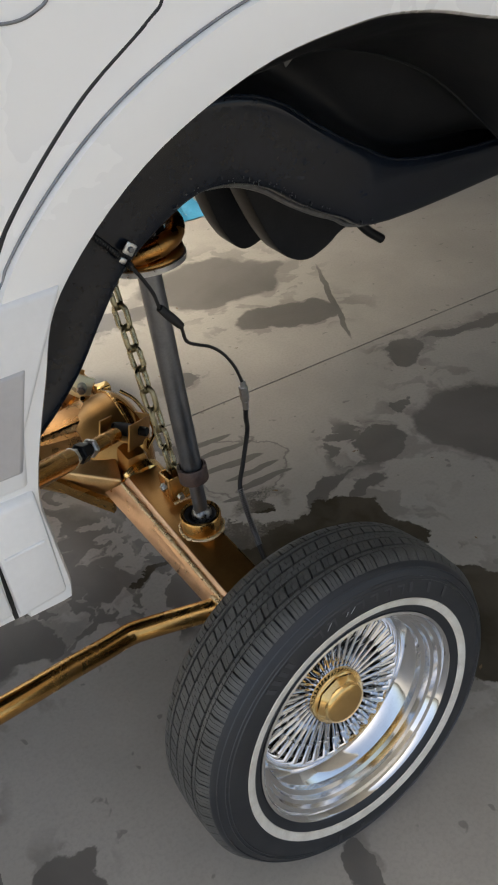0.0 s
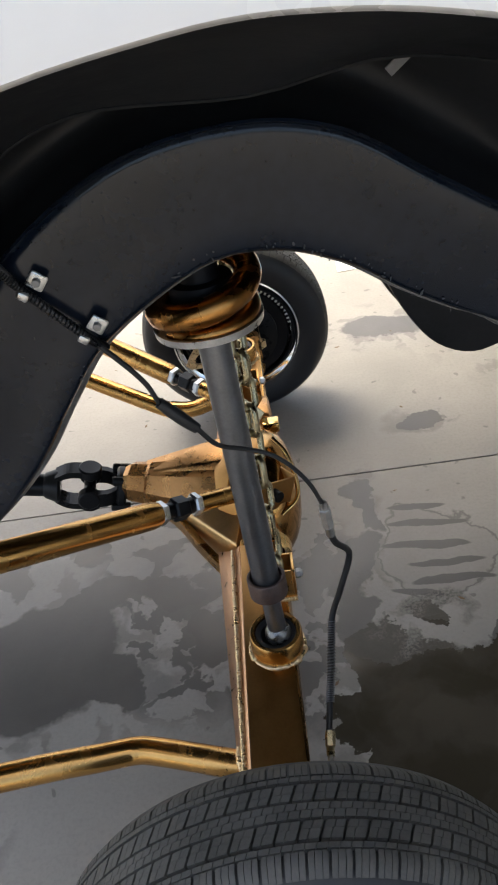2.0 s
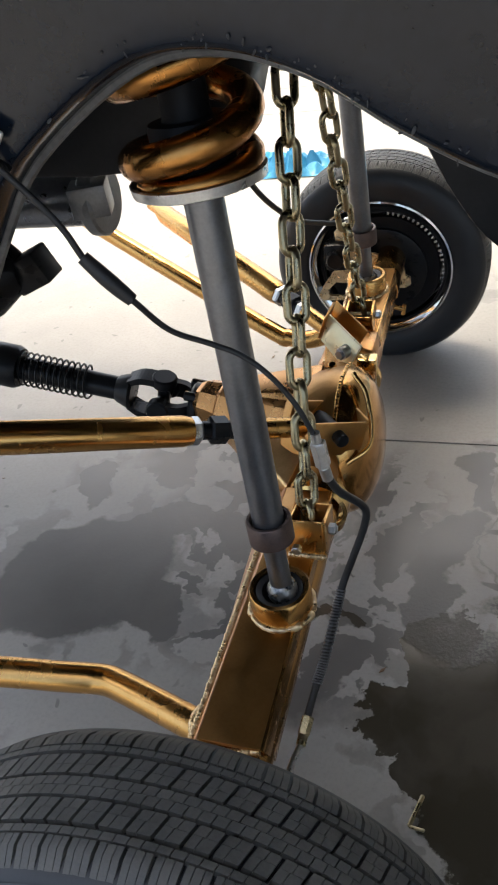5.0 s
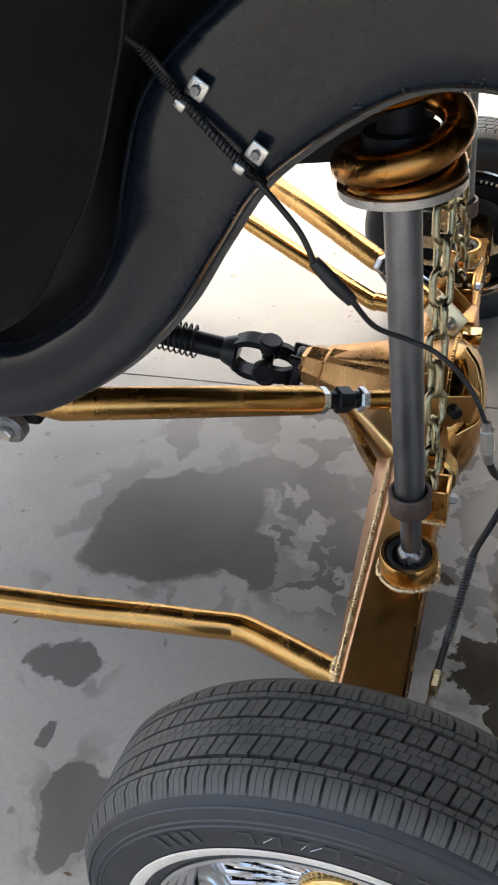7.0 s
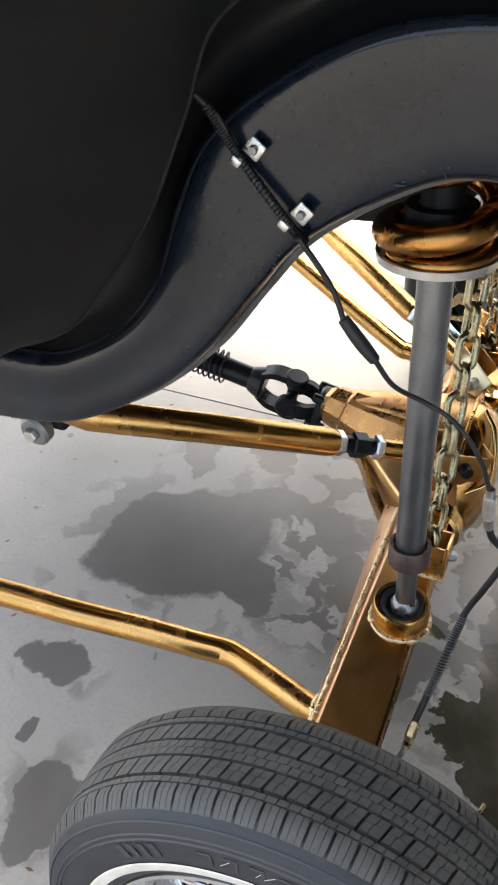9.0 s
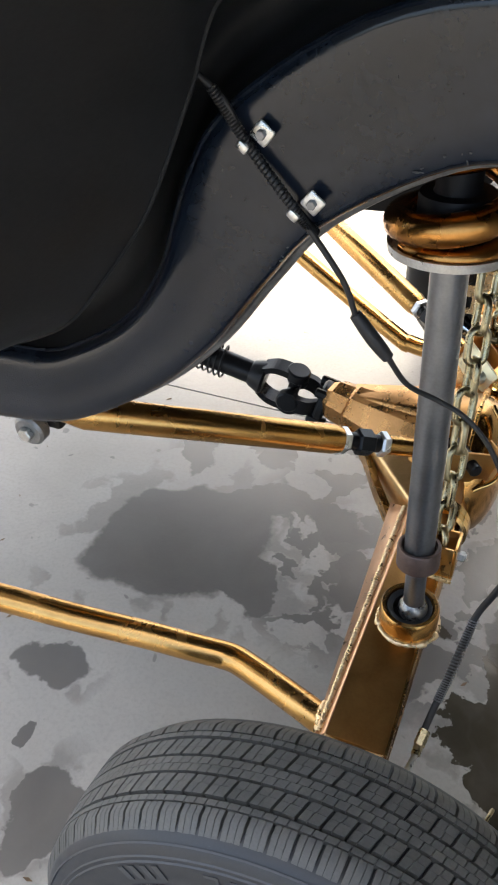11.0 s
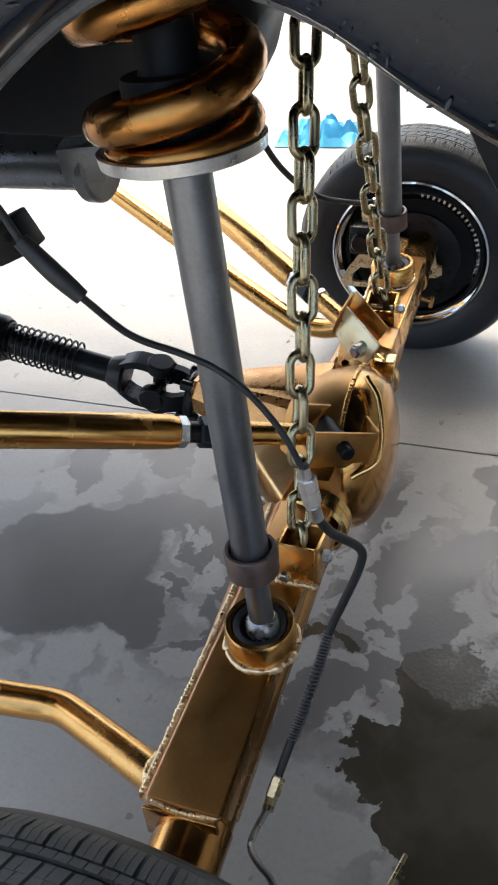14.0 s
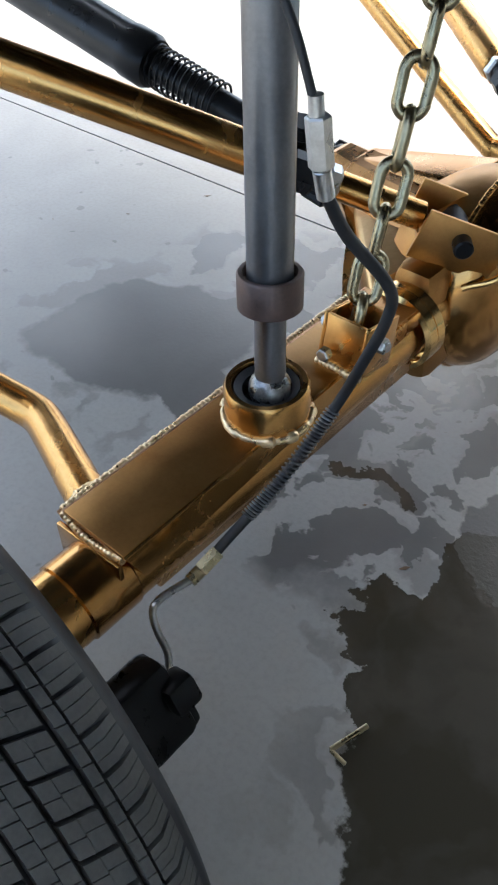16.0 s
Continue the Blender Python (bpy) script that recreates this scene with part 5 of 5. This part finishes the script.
part("steel_pipe", tube([(0.077, 0.298, 0.3), (0.072, 0.27, 0.302), (0.073, 0.256, 0.298), (0.081, 0.251, 0.28), (0.09, 0.25, 0.258), (0.1, 0.24, 0.245)], 0.0035, 10), zinc, line, "bent silver brake pipe")

# ---- disc brakes behind the wheels ----
def brake(y, s, x0, az, k):
    """A disc with caliper and bracket at the wheel's inner side; s points to the wheel, k is its size."""
    b = thing("disc_brake", (x0, y, az - 0.13), "gold-bracketed disc brake inside the wheel", "brake", "disc brakes")
    scaled = lambda prof: [(a, r * k) for a, r in prof]
    part("brake_disc", revolve(bmesh.new(), (x0, y + s * 0.02, az), (0, s, 0), scaled([(0, 0.0), (0, 0.06), (0.0, 0.118), (0.001, 0.12), (0.009, 0.12), (0.01, 0.118), (0.01, 0.0)]), 56), black_paint, b, "black brake disc")
    part("dust_shield", revolve(bmesh.new(), (x0, y + s * 0.03, az), (0, s, 0), scaled([(0, 0.0), (0, 0.152), (0.006, 0.157), (0.01, 0.157), (0.008, 0.152), (0.008, 0.0)]), 56), matt_black, b, "black dust shield")
    part("shield_rim", revolve(bmesh.new(), (x0, y + s * 0.03, az), (0, s, 0), scaled([(0.0, 0.166), (0.0, 0.172), (0.018, 0.183), (0.022, 0.184), (0.008, 0.175), (0.008, 0.166)]), 56, closed=True), matt_black, b, "black outer shield ring")
    br = bmesh.new()
    if s > 0:
        # pale bits stand for daylight shining through slots by the rim
        for q in range(16):
            a = radians(8 + 5 * q)
            end = block(bmesh.new(), (x0 + math.cos(a) * 0.1615 * k, y + 0.031, az + math.sin(a) * 0.1615 * k), (0.009 * k, 0.003, 0.006 * k), 0.001, Matrix.Rotation(-a, 3, "Y"))
            part("daylight_bit", end, zinc, b, "bright bit standing for daylight through a wheel slot")
        flange = [(-0.075, 0.27), (-0.06, 0.33), (-0.02, 0.325), (0.006, 0.316), (0.03, 0.312), (0.047, 0.29), (0.05, 0.268), (0.061, 0.262), (0.062, 0.244), (0.048, 0.236), (0.035, 0.236), (0.029, 0.209), (0.0, 0.2), (-0.07, 0.205)]
        part("caliper_bracket", plate(br, [(x, y - 0.015, z) for x, z in flange], (0, 1, 0), 0.008), weld_gold, b, "gold caliper bracket")
        ear = [(-0.106, 0.3), (-0.112, 0.38), (-0.09, 0.402), (-0.05, 0.39), (-0.062, 0.3)]
        part("bracket_ear", plate(bmesh.new(), [(x, y - 0.013, z) for x, z in ear], (0, 1, 0), 0.007, 0.001), weld_gold, b)
        rim_out = [(-0.164, 0.216), (-0.152, 0.203), (-0.072, 0.203), (-0.072, 0.292), (-0.119, 0.284), (-0.15, 0.242)]
        rim_in = [(-0.138, 0.219), (-0.13, 0.215), (-0.093, 0.216), (-0.091, 0.25), (-0.117, 0.252), (-0.134, 0.236)]
        arm = bmesh.new()
        for i in range(6):
            j = (i + 1) % 6
            plate(arm, [(x, y - 0.014, z) for x, z in (rim_out[i], rim_out[j], rim_in[j], rim_in[i])], (0, 1, 0), 0.008)
        part("bracket_arm", arm, weld_gold, b, "gold caliper arm with an opening")
        # no opening here: a black disc gives the dark of a hole
        part("hole_disc", rod(bmesh.new(), (0.034, y - 0.0156, 0.25), (0.034, y, 0.25), 0.008, seg=20), black_paint, b, "black disc standing for the dark of a hole")
        lug = bmesh.new()
        rod(lug, (-0.01, y - 0.03, 0.202), (0.045, y - 0.03, 0.187), 0.006, seg=12)
        rod(lug, (0.047, y - 0.03, 0.199), (0.043, y - 0.03, 0.172), 0.005, seg=12, edge=0.001)
        part("bracket_lug", lug, gold, b)
        br = bmesh.new()
    prof = [(-0.11, 0.1), (-0.07, 0.115), (-0.02, 0.085), (0.03, 0.06), (0.065, 0.04), (0.06, -0.04), (-0.05, -0.05), (-0.09, -0.02), (-0.12, 0.03)]
    plate(br, [(x0 + x, y, az + z * 0.8) for x, z in prof], (0, s, 0), 0.008, 0.002)
    if s < 0:
        part("caliper_bracket", br, gold, b, "gold caliper bracket")
    # black discs paint the dark of holes on the plate
    for hx, hz in ((-0.085, 0.07), (-0.05, 0.075), (-0.075, 0.035)) if s < 0 else ():
        part("hole_disc", rod(bmesh.new(), (x0 + hx, y - s * 0.0008, az + hz), (x0 + hx, y + s * 0.004, az + hz), 0.011, seg=20), black_paint, b, "black disc standing for the dark of a hole")
    if s < 0:
        cal = bmesh.new()
        turn = Matrix.Rotation(radians(-25), 3, "Y")
        block(cal, (x0 + 0.098, y + 0.022, az - 0.05), (0.04, 0.055, 0.08), 0.009, turn)
        block(cal, (x0 + 0.112, y + 0.046, az - 0.034), (0.028, 0.028, 0.03), 0.006, turn)
        block(cal, (x0 + 0.106, y + 0.042, az - 0.074), (0.03, 0.032, 0.036), 0.008, turn)
        rod(cal, (x0 + 0.085, y + 0.045, az - 0.036), (x0 + 0.085, y, az - 0.036), 0.02, seg=24, edge=0.004)
        part("caliper", cal, black_paint, b, "black caliper")
        return b
    pad = bmesh.new()
    block(pad, (x0 - 0.1, y - s * 0.01, az + 0.06), (0.06, 0.05, 0.07), 0.012)
    rod(pad, (x0 - 0.1, y - s * 0.05, az + 0.06), (x0 - 0.1, y, az + 0.06), 0.022, seg=24, edge=0.004)
    part("caliper", pad, black_paint, b, "black caliper piston housing")
    return b


brake(0.185, -1, 0.01, AZ, 1.0)
brake(1.545, 1, -0.008, 0.264, 0.87)
far_line = thing("brake_line", (-0.1, 1.3, 0.4), "black brake hose at the far wheel", "brake line")
part("brake_hose", tube([(-0.17, 0.98, 1.05), (-0.175, 1.05, 0.85), (-0.17, 1.15, 0.66), (-0.14, 1.28, 0.53), (-0.09, 1.38, 0.47), (-0.06, 1.42, 0.455)], 0.0055, 10), black_rubber, far_line)
part("hose_end_fitting", rod(bmesh.new(), (-0.06, 1.42, 0.455), (-0.03, 1.43, 0.46), 0.008, seg=12), zinc, far_line, "silver hose end fitting")

# ---- floor litter and things outside ----
bolt = bmesh.new()
rod(bolt, (0.2, 0.415, 0.0035), (0.185, 0.366, 0.0035), 0.0034, seg=10, edge=0.001)
rod(bolt, (0.185, 0.366, 0.0035), (0.207, 0.364, 0.0035), 0.0026, seg=10, edge=0.001)
single("steel_pin", bolt, chain_metal, "small bent steel pin lying on the wet concrete", "pin")
rng = random.Random(9)
leaves = bmesh.new()
for k in range(46):
    x, y = rng.uniform(-1.0, 1.4), rng.uniform(-0.2, 2.0)
    a, s = rng.uniform(0, math.tau), rng.uniform(0.003, 0.009)
    p = Vector((x, y, 0.0007))
    u, w = Vector((math.cos(a), math.sin(a), 0)) * s, Vector((-math.sin(a), math.cos(a), 0)) * s * 0.35
    plate(leaves, [p - u, p + w, p + u + Vector((0, 0, 0.001)), p - w], (0, 0, 1), 0.0008)
single("litter", leaves, litter, "tiny dry leaf bits scattered on the concrete", "litter", kind="stuff")


def crumpled(x0, x1, y0, y1, h, seed):
    bm = bmesh.new()
    nx, ny = 22, 12
    top = [[bm.verts.new((x0 + (x1 - x0) * i / nx, y0 + (y1 - y0) * j / ny, 0.004 + h * (0.35 + noise.noise(Vector((i * 0.45 + seed, j * 0.6, 0.3)))) * (math.sin(math.pi * i / nx) * math.sin(math.pi * j / ny)) ** 0.4)) for j in range(ny + 1)] for i in range(nx + 1)]
    for i in range(nx):
        for j in range(ny):
            bm.faces.new((top[i][j], top[i + 1][j], top[i + 1][j + 1], top[i][j + 1]))
    return bm


single("plastic_sheet", crumpled(0.42, 1.3, 2.62, 3.15, 0.16, 1.0), blue_sheet, "crumpled blue plastic sheet lying on the ground", "plastic sheet")
single("plastic_sheet", crumpled(2.3, 3.3, 2.1, 2.9, 0.16, 4.0), blue_sheet, "crumpled blue plastic sheet lying on the ground", "plastic sheet")
single("plastic_sheet", crumpled(-0.8, -0.45, 2.92, 3.15, 0.1, 7.0), blue_sheet, "crumpled blue plastic sheet lying on the ground", "plastic sheet")
paper = bmesh.new()
plate(paper, [(0.36, 2.4, 0.001), (0.5, 2.41, 0.001), (0.49, 2.6, 0.003), (0.37, 2.6, 0.001)], (0, 0, 1), 0.002)
single("paper_sheet", paper, white_trim, "white paper sheet lying on the concrete", "paper")
